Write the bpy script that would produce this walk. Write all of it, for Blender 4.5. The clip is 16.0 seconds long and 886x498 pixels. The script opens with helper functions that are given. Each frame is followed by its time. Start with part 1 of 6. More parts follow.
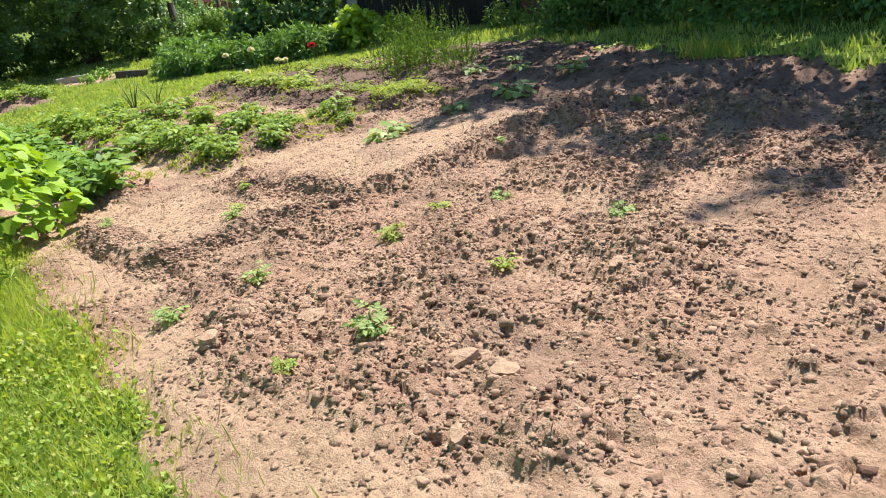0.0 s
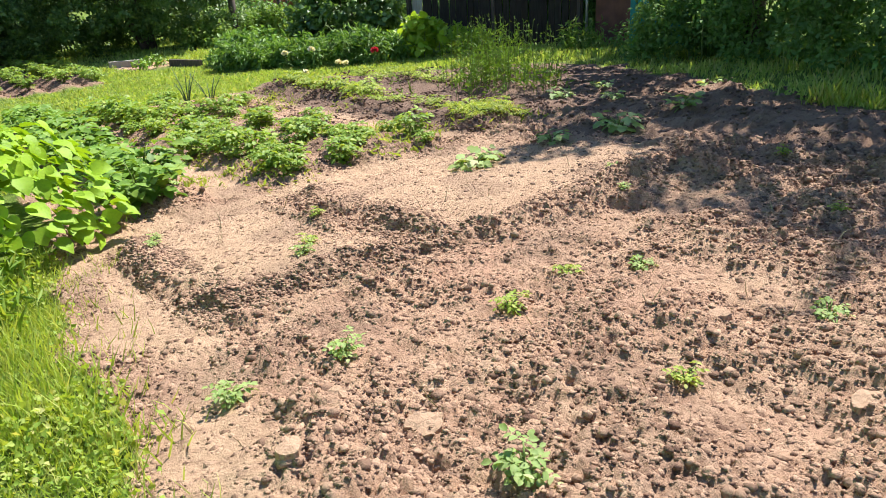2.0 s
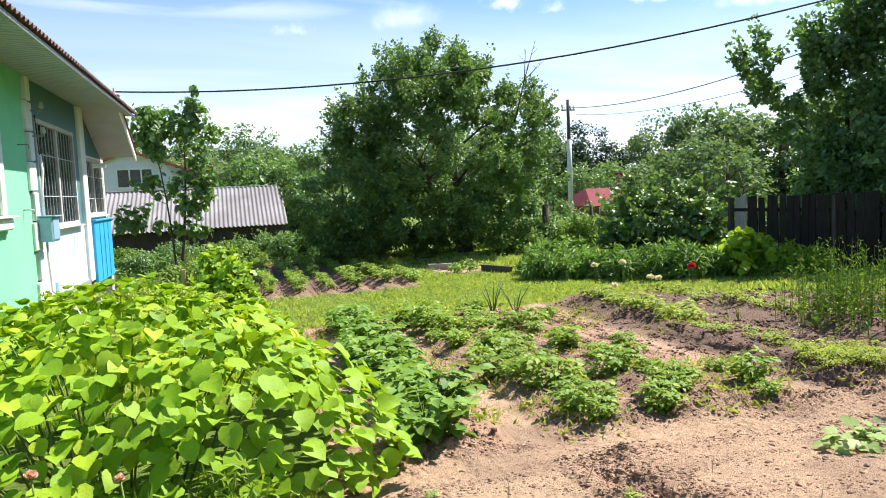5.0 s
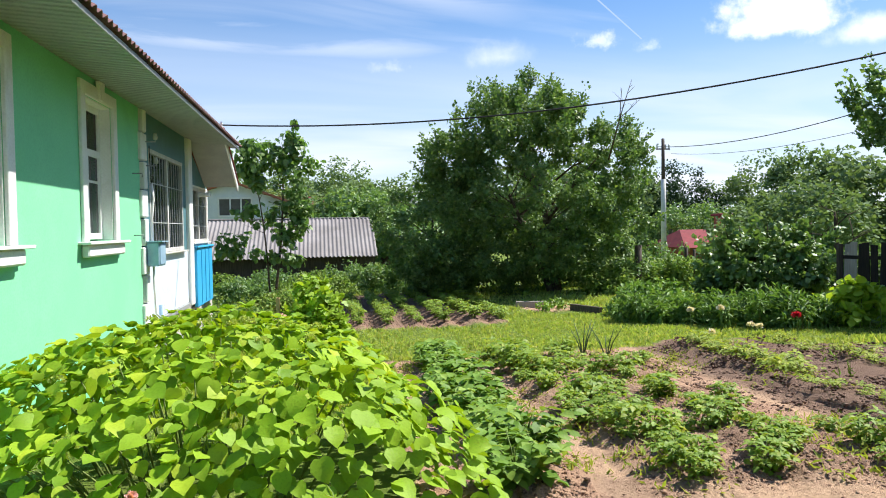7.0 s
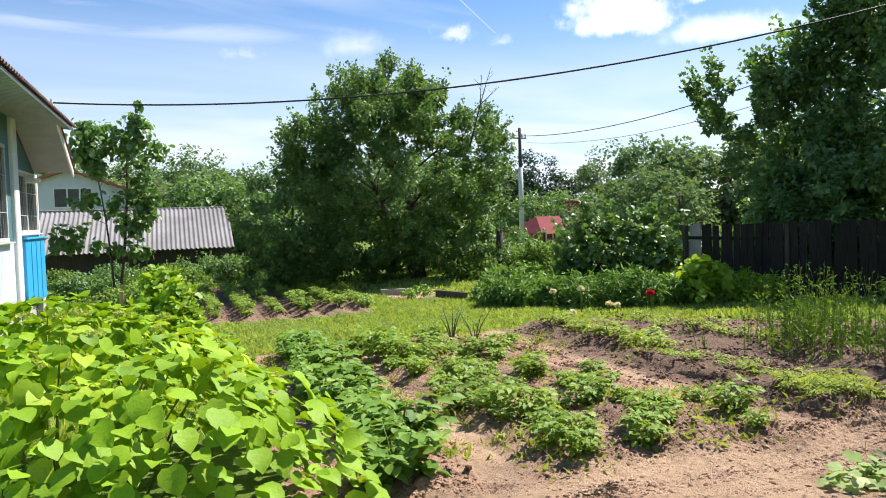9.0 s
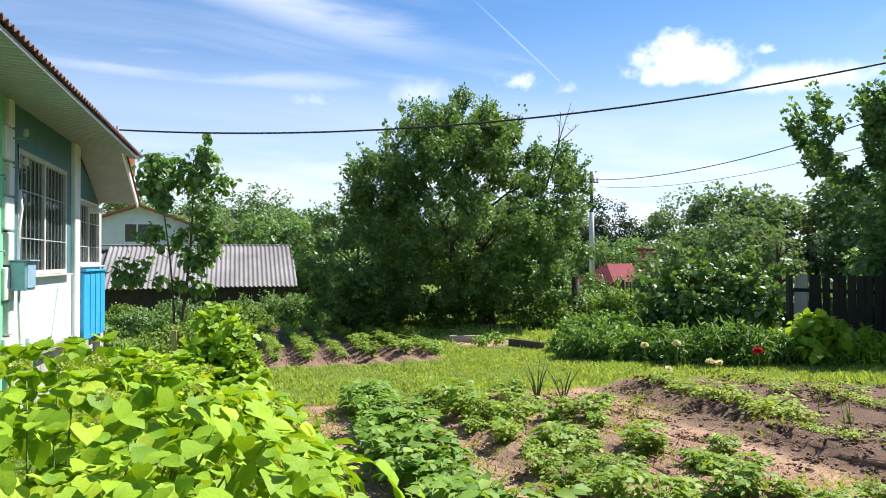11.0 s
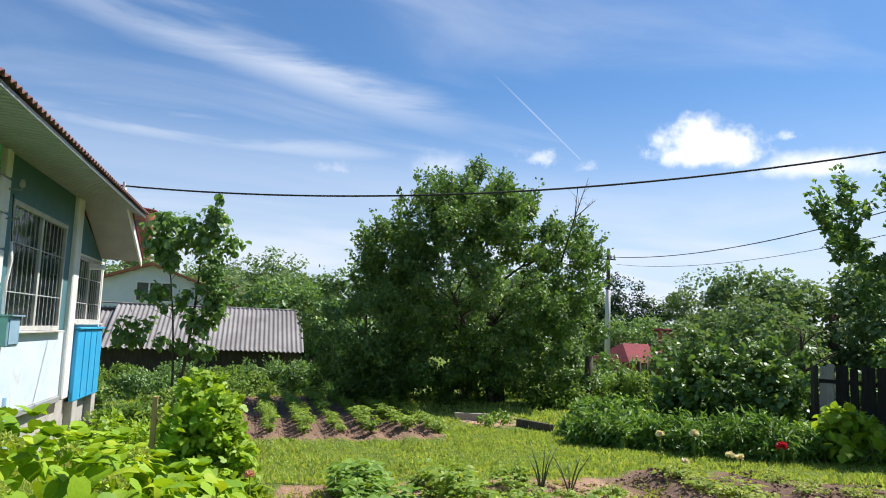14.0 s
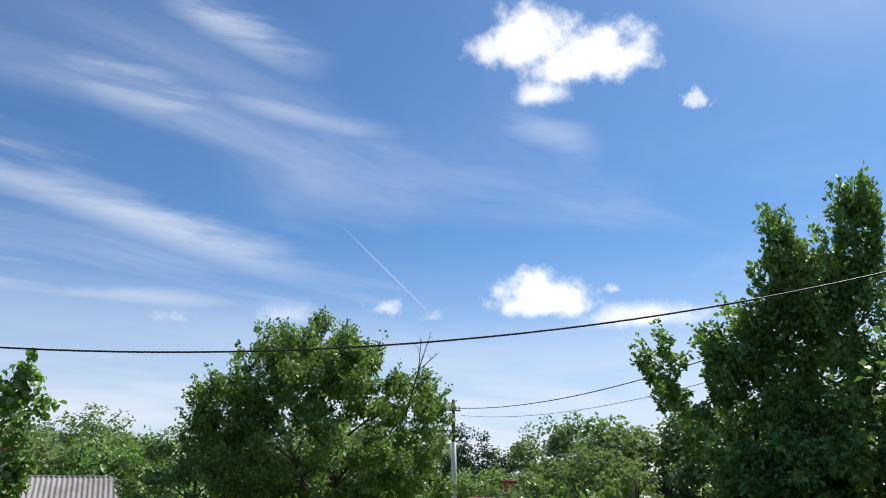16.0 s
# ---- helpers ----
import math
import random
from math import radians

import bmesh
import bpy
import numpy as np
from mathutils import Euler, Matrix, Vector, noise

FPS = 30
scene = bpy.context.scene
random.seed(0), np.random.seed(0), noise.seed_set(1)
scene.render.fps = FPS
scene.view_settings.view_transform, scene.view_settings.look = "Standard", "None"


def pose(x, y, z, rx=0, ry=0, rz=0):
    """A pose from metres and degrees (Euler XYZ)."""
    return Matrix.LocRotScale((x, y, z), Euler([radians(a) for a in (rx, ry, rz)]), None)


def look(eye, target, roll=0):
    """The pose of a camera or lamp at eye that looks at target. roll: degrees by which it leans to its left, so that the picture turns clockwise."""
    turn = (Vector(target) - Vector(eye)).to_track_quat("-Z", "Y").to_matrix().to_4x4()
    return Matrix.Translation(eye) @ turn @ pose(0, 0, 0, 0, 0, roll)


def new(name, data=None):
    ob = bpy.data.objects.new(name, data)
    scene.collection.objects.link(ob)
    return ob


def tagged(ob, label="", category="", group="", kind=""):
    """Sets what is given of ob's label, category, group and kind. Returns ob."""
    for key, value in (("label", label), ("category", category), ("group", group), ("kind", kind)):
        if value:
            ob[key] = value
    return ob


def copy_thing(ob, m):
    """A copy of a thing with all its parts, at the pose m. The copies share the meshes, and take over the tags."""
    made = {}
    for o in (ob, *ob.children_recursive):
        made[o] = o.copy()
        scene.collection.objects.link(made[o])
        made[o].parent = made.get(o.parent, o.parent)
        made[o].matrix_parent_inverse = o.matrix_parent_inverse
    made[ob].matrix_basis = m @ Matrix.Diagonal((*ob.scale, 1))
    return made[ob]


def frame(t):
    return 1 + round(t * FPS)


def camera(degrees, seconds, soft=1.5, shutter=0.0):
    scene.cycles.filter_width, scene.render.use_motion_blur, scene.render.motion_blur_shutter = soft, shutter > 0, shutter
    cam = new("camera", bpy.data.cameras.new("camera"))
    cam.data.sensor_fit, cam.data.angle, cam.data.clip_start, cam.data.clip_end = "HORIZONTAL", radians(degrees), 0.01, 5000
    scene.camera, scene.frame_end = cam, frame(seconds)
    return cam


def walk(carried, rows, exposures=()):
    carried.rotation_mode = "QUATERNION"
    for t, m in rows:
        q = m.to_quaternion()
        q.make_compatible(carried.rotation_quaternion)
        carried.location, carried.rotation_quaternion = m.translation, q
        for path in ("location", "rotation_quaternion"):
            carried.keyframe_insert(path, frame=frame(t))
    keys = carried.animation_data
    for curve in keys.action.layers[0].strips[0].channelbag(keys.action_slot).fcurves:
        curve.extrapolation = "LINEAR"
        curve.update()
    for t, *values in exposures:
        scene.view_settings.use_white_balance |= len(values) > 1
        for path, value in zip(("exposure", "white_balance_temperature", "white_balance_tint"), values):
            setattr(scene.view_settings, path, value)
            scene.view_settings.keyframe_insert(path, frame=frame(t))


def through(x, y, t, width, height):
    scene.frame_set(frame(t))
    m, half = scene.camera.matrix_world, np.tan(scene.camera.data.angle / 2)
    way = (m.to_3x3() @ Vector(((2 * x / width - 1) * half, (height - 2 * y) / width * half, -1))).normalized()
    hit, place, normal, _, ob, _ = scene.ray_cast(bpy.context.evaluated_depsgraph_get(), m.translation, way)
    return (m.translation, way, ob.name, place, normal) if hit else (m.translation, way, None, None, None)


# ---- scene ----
cam = camera(61.86, 16.0, 1.0)
# seconds, eye, turn
PATH = [
    (0, -0.996, -4.056, 1.59, 67.7, 7.11, -43.18),
    (0.5, -0.943, -3.834, 1.583, 66.82, 5.25, -47.12),
    (1, -1.06, -3.551, 1.606, 66.47, 2.49, -47.72),
    (1.5, -1.007, -3.371, 1.547, 66.17, 2.46, -44.3),
    (2, -0.748, -3.043, 1.559, 68.91, 2.73, -39.23),
    (2.5, -0.644, -2.891, 1.592, 70.18, 3.08, -34.71),
    (3, -0.529, -2.592, 1.606, 73.12, 2.16, -31.81),
    (3.5, -0.468, -2.4, 1.586, 75.27, 1.63, -29.09),
    (4, -0.36, -2.252, 1.571, 78.42, 1.77, -26.84),
    (4.5, -0.334, -2.147, 1.549, 81.5, 1.99, -23.7),
    (5, -0.355, -2.072, 1.636, 85.42, 2.62, -16.2),
    (5.2, -0.358, -2.034, 1.661, 88.42, 2.11, -13.23),
    (7.3, -0.41, -1.978, 1.65, 88.34, 0.98, -9.43),
    (7.5, -0.407, -1.963, 1.647, 88.3, 1.43, -10.42),
    (8, -0.392, -1.906, 1.631, 88.01, 3.09, -15.43),
    (8.2, -0.398, -1.885, 1.616, 87.82, 3.75, -17.84),
    (10.3, -0.339, -0.714, 1.493, 86.93, 0.93, -20.93),
    (10.5, -0.349, -0.578, 1.51, 88.04, 0.92, -19.25),
    (11, -0.295, -0.339, 1.483, 90.94, 0.2, -15.51),
    (11.5, -0.101, -0.008, 1.476, 92.93, -0.82, -11.61),
    (12, -0.034, 0.094, 1.486, 93.25, -0.81, -8.62),
    (12.5, -0.026, 0.103, 1.507, 93.26, -0.8, -7.78),
    (13, -0.034, 0.105, 1.501, 93.62, -1.17, -8.42),
    (13.5, -0.032, 0.109, 1.501, 94.56, -1.71, -10.7),
    (14, -0.017, 0.107, 1.516, 96.42, -2.26, -14.38),
    (14.5, -0.009, 0.1, 1.54, 99.2, -2.5, -18.33),
    (15, -0.017, 0.08, 1.557, 102.42, -2.12, -21.93),
    (15.5, 0.037, 0.105, 1.6, 105.33, -1.28, -24.46),
    (16, 0.06, 0.109, 1.62, 108.16, 0.12, -25.93),
]
walk(cam, [(t, pose(x, y, z, a, b, c)) for t, x, y, z, a, b, c in PATH],
     [(0.0, 1.0), (2.0, 1.1), (3.5, 1.25), (4.5, 1.2), (5.2, 0.98), (8.0, 0.78), (10.5, 0.87), (12.5, 0.65), (14.0, 0.55), (16.0, 0.45)])

# ---- sun, sky ----
SUN_DIR = Vector((1.0, 0.30, 1.45)).normalized()
sun = new("sun", bpy.data.lights.new("sun", "SUN"))
sun.data.energy, sun.data.angle, sun.data.color = 5.0, radians(0.55), (1.0, 0.965, 0.90)
sun.matrix_world = look((30, 12, 40), Vector((30, 12, 40)) - SUN_DIR)

world = bpy.data.worlds.new("sky")
scene.world = world
world.use_nodes = True


class Nodes:
    """A short hand for node trees."""

    def __init__(self, tree):
        self.t = tree
        tree.nodes.clear()

    def add(self, kind, ins=None, operation=""):
        n = self.t.nodes.new(kind)
        if operation:
            n.operation = operation
        for k, v in (ins or {}).items():
            s = n.inputs[k]
            if isinstance(v, bpy.types.NodeSocket):
                self.t.links.new(v, s)
            else:
                s.default_value = v
        return n

    def math(self, op, a, b=0.0, c=0.0):
        return self.add("ShaderNodeMath", {0: a, 1: b, 2: c}, op).outputs[0]

    def noise(self, vec, scale, detail=4.0, rough=0.55, dist=0.0):
        return self.add("ShaderNodeTexNoise", {"Vector": vec, "Scale": scale, "Detail": detail, "Roughness": rough, "Distortion": dist}).outputs[0]

    def ramp(self, fac, lo, hi):
        n = self.add("ShaderNodeMapRange", {0: fac, 1: lo, 2: hi, 3: 0.0, 4: 1.0})
        n.interpolation_type = "SMOOTHSTEP"
        return n.outputs[0]

    def mix(self, fac, a, b, mode="MIX"):
        n = self.add("ShaderNodeMix")
        n.data_type, n.blend_type = "RGBA", mode
        for i, v in ((0, fac), (6, a), (7, b)):
            if isinstance(v, bpy.types.NodeSocket):
                self.t.links.new(v, n.inputs[i])
            else:
                n.inputs[i].default_value = v if i == 0 else (*v, 1.0)[:4]
        return n.outputs[2]


def build_sky():
    n = Nodes(world.node_tree)
    el, az = math.asin(SUN_DIR.z), math.atan2(SUN_DIR.x, SUN_DIR.y)
    sky = n.add("ShaderNodeTexSky")
    sky.sky_type, sky.sun_disc, sky.sun_elevation, sky.sun_rotation = "NISHITA", False, el, az
    sky.altitude, sky.air_density, sky.dust_density, sky.ozone_density = 150.0, 1.0, 0.6, 1.6
    vec = n.add("ShaderNodeTexCoord").outputs["Generated"]
    sep = n.add("ShaderNodeSeparateXYZ", {0: vec})
    x, y, z = sep.outputs
    zz = n.math("MAXIMUM", n.math("ADD", z, 0.12), 0.03)
    plane = n.add("ShaderNodeCombineXYZ", {0: n.math("DIVIDE", x, zz), 1: n.math("DIVIDE", y, zz), 2: 0.0}).outputs[0]
    # high streaks, drawn out along one direction
    turned = n.add("ShaderNodeMapping", {"Vector": plane, "Rotation": (0, 0, radians(-52)), "Scale": (0.5, 1.1, 1.0), "Location": (0.35, 0.2, 0)}).outputs[0]
    wisps = n.noise(turned, 1.3, 6.0, 0.52, 1.0)
    broad = n.noise(plane, 0.55, 3.0, 0.5)
    veil = n.math("MULTIPLY", n.math("MULTIPLY", n.ramp(wisps, 0.40, 0.80), n.ramp(broad, 0.28, 0.6)), 0.55)
    # soft drawn-out bands of high cloud
    comb = n.noise(n.add("ShaderNodeMapping", {"Vector": vec, "Rotation": (0, radians(12), 0), "Scale": (2.2, 2.2, 15.0)}).outputs[0], 1.6, 6.0, 0.55, 0.5)
    for a0, e0, a1, e1, half, much in STREAKS:
        p0, p1 = [Vector((math.sin(radians(a)) * math.cos(radians(e)), math.cos(radians(a)) * math.cos(radians(e)), math.sin(radians(e)))) for a, e in ((a0, e0), (a1, e1))]
        side, way, reach = p0.cross(p1).normalized(), (p1 - p0).normalized(), (p1 - p0).length
        dist = n.math("ABSOLUTE", n.math("ADD", n.add("ShaderNodeVectorMath", {0: vec, 1: side}, "DOT_PRODUCT").outputs[1], n.math("MULTIPLY", n.math("SUBTRACT", comb, 0.5), radians(half) * 1.6)))
        run = n.add("ShaderNodeVectorMath", {0: n.add("ShaderNodeVectorMath", {0: vec, 1: p0}, "SUBTRACT").outputs[0], 1: way}, "DOT_PRODUCT").outputs[1]
        ends = n.math("MULTIPLY", n.ramp(run, -reach * 0.35, reach * 0.3), n.ramp(run, reach * 1.3, reach * 0.6))
        band = n.math("MULTIPLY", n.math("MULTIPLY", n.ramp(dist, radians(half), 0.0), ends), n.math("MULTIPLY", n.ramp(comb, 0.22, 0.62), much))
        veil = n.math("MAXIMUM", veil, band)
    # pale haze low down
    low = n.ramp(z, 0.33, 0.02)
    haze = n.math("MULTIPLY", low, n.math("ADD", 0.68, n.math("MULTIPLY", n.ramp(n.noise(turned, 1.1, 4.0, 0.5, 0.8), 0.3, 0.7), 0.45)))
    cloud = n.math("MAXIMUM", n.math("MULTIPLY", veil, 0.85), haze)
    # heaped clouds: a few round cells with frayed edges
    fray = n.noise(vec, 13.0, 6.0, 0.58)
    fray2 = n.noise(vec, 34.0, 4.0, 0.6)
    fray3 = n.noise(vec, 75.0, 4.0, 0.6)
    heap = None
    for ax, elev, rx, rz, edge in CLOUDS:
        a, e = radians(ax), radians(elev)
        d = Vector((math.sin(a) * math.cos(e), math.cos(a) * math.cos(e), math.sin(e)))
        r = Vector((math.cos(a), -math.sin(a), 0))
        u = r.cross(d)
        dr = n.add("ShaderNodeVectorMath", {0: vec, 1: r}, operation="DOT_PRODUCT").outputs[1]
        du = n.add("ShaderNodeVectorMath", {0: n.add("ShaderNodeVectorMath", {0: vec, 1: d}, operation="SUBTRACT").outputs[0], 1: u}, operation="DOT_PRODUCT").outputs[1]
        dd = n.add("ShaderNodeVectorMath", {0: vec, 1: d}, operation="DOT_PRODUCT").outputs[1]
        p = n.math("POWER", n.math("DIVIDE", dr, radians(rx)), 2.0)
        # flat underside
        q = n.math("POWER", n.math("DIVIDE", n.math("MULTIPLY", du, n.add("ShaderNodeMapRange", {0: du, 1: -0.004, 2: 0.004, 3: 1.7, 4: 1.0}).outputs[0]), radians(rz)), 2.0)
        body = n.math("SUBTRACT", 1.0, n.math("SQRT", n.math("ADD", p, q)))
        body = n.math("ADD", body, n.math("MULTIPLY", n.math("SUBTRACT", fray if rx > 2.0 else fray3, 0.5), 1.3 if rx > 2.0 else 2.2))
        body = n.math("ADD", body, n.math("MULTIPLY", n.math("SUBTRACT", fray2, 0.5), 1.1))
        body = n.math("MULTIPLY", n.ramp(body, -0.05, edge * 2.0), n.math("MULTIPLY", n.math("GREATER_THAN", dd, 0.9), min(1.0, 1.25 - edge * 0.8) * (1.0 if rx > 2.0 else 0.7)))
        heap = body if heap is None else n.math("MAXIMUM", heap, body)
    # a thin vapour trail
    ends = [Vector((math.sin(radians(a)) * math.cos(radians(e)), math.cos(radians(a)) * math.cos(radians(e)), math.sin(radians(e)))) for a, e in ((12.8, 23.8), (24.6, 13.5))]
    across = ends[0].cross(ends[1]).normalized()
    along = (ends[1] - ends[0]).normalized()
    off = n.math("ABSOLUTE", n.add("ShaderNodeVectorMath", {0: vec, 1: across}, "DOT_PRODUCT").outputs[1])
    run = n.add("ShaderNodeVectorMath", {0: n.add("ShaderNodeVectorMath", {0: vec, 1: ends[0]}, "SUBTRACT").outputs[0], 1: along}, "DOT_PRODUCT").outputs[1]
    span = (ends[1] - ends[0]).length
    trail = n.math("MULTIPLY", n.ramp(off, 0.0016, 0.0003), n.math("MULTIPLY", n.ramp(run, span * 0.3, span * 0.75), n.math("LESS_THAN", run, span)))
    bit = n.math("MULTIPLY", n.math("LESS_THAN", run, span * 0.12), n.math("GREATER_THAN", run, 0.0))
    trail = n.math("MAXIMUM", trail, n.math("MULTIPLY", n.math("MULTIPLY", bit, n.ramp(off, 0.0014, 0.0003)), 0.4))
    cloud = n.math("MAXIMUM", cloud, n.math("MULTIPLY", trail, 0.4))
    # colour
    blue = n.mix(1.0, sky.outputs[0], (0.62, 0.93, 1.22), "MULTIPLY")
    shade = n.ramp(n.noise(vec, 7.0, 4.0), 0.35, 0.7)
    puff = n.mix(shade, (10.0, 10.3, 11.0), (12.4, 12.4, 12.4))
    c = n.mix(cloud, blue, (7.7, 8.35, 9.6))
    c = n.mix(heap, c, puff)
    bg = n.add("ShaderNodeBackground", {"Color": c, "Strength": 0.075})
    n.add("ShaderNodeOutputWorld", {0: bg.outputs[0]})


# azimuth right of north, height, half width, half height, softness
CLOUDS = [
    (34.1, 13.8, 4.4, 2.3, 0.3),
    (33.3, 14.8, 2.4, 2.0, 0.3),
    (41.5, 12.4, 5.4, 1.5, 0.5),
    (39.5, 14.6, 1.0, 0.45, 0.6),
    (33.6, 33.2, 4.2, 3.6, 0.35),
    (38.5, 31.6, 5.6, 2.9, 0.35),
    (34.6, 29.6, 2.6, 1.6, 0.5),
    (47.1, 27.8, 1.2, 1.1, 0.4),
    (14.1, 12.8, 3.2, 1.4, 0.8),
    (21.5, 13.5, 1.7, 0.9, 0.6),
    (25.1, 12.9, 1.2, 0.7, 0.8),
    (5.5, 12.2, 1.9, 0.8, 0.9),
]
# azimuth and height of both ends, half width, strength
STREAKS = [
    (-14.2, 22.3, 13.8, 16.0, 2.6, 0.85),
    (-14.0, 13.8, 11.0, 13.2, 1.9, 0.85),
    (-3.8, 28.6, 6.5, 27.2, 2.6, 0.85),
    (8.0, 28.4, 22.9, 26.4, 1.5, 0.5),
    (3.2, 34.6, 13.9, 31.8, 2.2, 0.7),
    (31.7, 28.0, 38.1, 25.1, 2.0, 0.4),
]
build_sky()


# ---- materials ----
def material(name):
    m = bpy.data.materials.new(name)
    m.use_nodes = True
    return m, Nodes(m.node_tree)


def finish(n, color, rough=0.8, metal=0.0, bump=None, strength=0.3, dist=0.02, spec=0.5, **more):
    ins = {"Base Color": color if isinstance(color, bpy.types.NodeSocket) else (*color, 1.0), "Roughness": rough, "Metallic": metal, "Specular IOR Level": spec}
    if bump is not None:
        ins["Normal"] = n.add("ShaderNodeBump", {"Height": bump, "Strength": strength, "Distance": dist}).outputs[0]
    ins.update(more)
    b = n.add("ShaderNodeBsdfPrincipled", ins)
    n.add("ShaderNodeOutputMaterial", {0: b.outputs[0]})


def place(n):
    return n.add("ShaderNodeNewGeometry").outputs["Position"]


def plain(name, a, b, scale=6.0, rough=0.7, metal=0.0, fine=60.0, strength=0.25, spec=0.4, stain=None):
    """Paint, wood or metal: two tones at two scales, with fine relief."""
    m, n = material(name)
    p = place(n)
    big = n.noise(p, scale, 5.0, 0.6)
    small = n.noise(p, fine, 4.0, 0.6)
    c = n.mix(n.ramp(big, 0.3, 0.7), a, b)
    c = n.mix(n.math("MULTIPLY", n.ramp(small, 0.4, 0.75), 0.35), c, tuple(v * 0.72 for v in a))
    if stain:
        c = n.mix(n.math("MULTIPLY", n.ramp(n.noise(p, scale * 0.6, 7.0, 0.65, 0.6), 0.55, 0.72), 0.6), c, stain)
    finish(n, c, n.math("ADD", n.math("MULTIPLY", big, 0.2), rough - 0.1), metal, small, strength, 0.01, spec)
    return m


def wood(name, a, b, axis=2, scale=1.0, rough=0.8):
    m, n = material(name)
    tc = n.add("ShaderNodeTexCoord").outputs["Object"]
    s = [40.0 * scale] * 3
    s[axis] = 2.5 * scale
    v = n.add("ShaderNodeMapping", {"Vector": tc, "Scale": s}).outputs[0]
    rnd = n.add("ShaderNodeObjectInfo").outputs["Random"]
    v = n.add("ShaderNodeVectorMath", {0: v, 1: n.add("ShaderNodeCombineXYZ", {0: n.math("MULTIPLY", rnd, 37.0), 1: rnd, 2: rnd}).outputs[0]}).outputs[0]
    g = n.noise(v, 1.0, 5.0, 0.6, 0.4)
    c = n.mix(n.ramp(g, 0.3, 0.7), a, b)
    c = n.mix(n.math("MULTIPLY", rnd, 0.45), c, tuple(x * 0.55 for x in a))
    finish(n, c, rough, 0.0, g, 0.35, 0.01, 0.3)
    return m


def leafy(name, a, b, c=None, glow=0.5, rough=0.5, gloss=0.35, through=(1.5, 1.35, 0.55)):
    """Leaves: colour by leaf, light that comes through, a soft gloss."""
    m, n = material(name)
    geo = n.add("ShaderNodeNewGeometry")
    obj = n.add("ShaderNodeObjectInfo")
    r = geo.outputs["Random Per Island"]
    col = n.mix(r, a, b)
    if c:
        col = n.mix(n.math("MULTIPLY", n.ramp(n.math("FRACT", n.math("MULTIPLY", r, 17.3)), 0.72, 0.95), 0.9), col, c)
    col = n.mix(n.math("MULTIPLY", n.ramp(n.noise(geo.outputs["Position"], 1.6, 3.0), 0.35, 0.7), 0.35), col, tuple(v * 0.55 for v in a))
    col = n.mix(n.math("MULTIPLY", obj.outputs["Random"], 0.25), col, tuple(v * 1.25 for v in b))
    fine = n.noise(geo.outputs["Position"], 70.0, 3.0)
    col = n.mix(n.math("MULTIPLY", n.ramp(fine, 0.45, 0.75), 0.25), col, tuple(v * 0.6 for v in a))
    nrm = n.add("ShaderNodeBump", {"Height": fine, "Strength": 0.25, "Distance": 0.01}).outputs[0]
    body = n.add("ShaderNodeBsdfPrincipled", {"Base Color": col, "Roughness": rough, "Specular IOR Level": gloss, "Normal": nrm})
    warm = n.mix(1.0, col, through, "MULTIPLY")
    back = n.add("ShaderNodeBsdfTranslucent", {"Color": warm})
    mixed = n.add("ShaderNodeMixShader", {0: glow, 1: body.outputs[0], 2: back.outputs[0]})
    n.add("ShaderNodeOutputMaterial", {0: mixed.outputs[0]})
    return m


def ground_material():
    m, n = material("earth and turf")
    p = place(n)
    marks = []
    for key in ("soil", "trod", "damp"):
        a = n.add("ShaderNodeAttribute")
        a.attribute_name = key
        marks.append(a.outputs["Fac"])
    soil, trod, damp = marks
    big, mid, small, grit = n.noise(p, 0.9, 4.0), n.noise(p, 5.5, 5.0, 0.62), n.noise(p, 26.0, 5.0, 0.65), n.noise(p, 120.0, 4.0, 0.7)
    c = n.mix(n.ramp(mid, 0.3, 0.7), (0.38, 0.232, 0.152), (0.54, 0.352, 0.235))
    c = n.mix(n.math("MULTIPLY", n.ramp(big, 0.45, 0.7), 0.5), c, (0.42, 0.235, 0.16))
    c = n.mix(n.math("MULTIPLY", n.ramp(small, 0.48, 0.68), 0.6), c, (0.15, 0.082, 0.053))
    c = n.mix(n.math("MULTIPLY", n.ramp(grit, 0.55, 0.8), 0.45), c, (0.11, 0.06, 0.04))
    c = n.mix(n.math("MULTIPLY", trod, n.ramp(small, 0.8, 0.35)), c, (0.51, 0.342, 0.22))
    # dark dug soil, and tree shade put into the colour
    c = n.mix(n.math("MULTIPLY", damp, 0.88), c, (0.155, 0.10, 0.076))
    g = n.mix(n.ramp(mid, 0.3, 0.7), (0.09, 0.14, 0.022), (0.17, 0.23, 0.04))
    g = n.mix(n.math("MULTIPLY", n.ramp(big, 0.5, 0.75), 0.5), g, (0.2, 0.22, 0.06))
    g = n.mix(n.math("MULTIPLY", n.ramp(small, 0.5, 0.8), 0.6), g, (0.06, 0.05, 0.025))
    edge = n.ramp(n.math("ADD", soil, n.math("MULTIPLY", n.math("SUBTRACT", small, 0.5), 0.9)), 0.35, 0.65)
    col = n.mix(edge, g, c)
    h = n.math("ADD", n.math("MULTIPLY", small, 0.6), n.math("MULTIPLY", grit, 0.5))
    finish(n, col, 0.95, 0.0, h, 0.88, 0.038, 0.15)
    return m


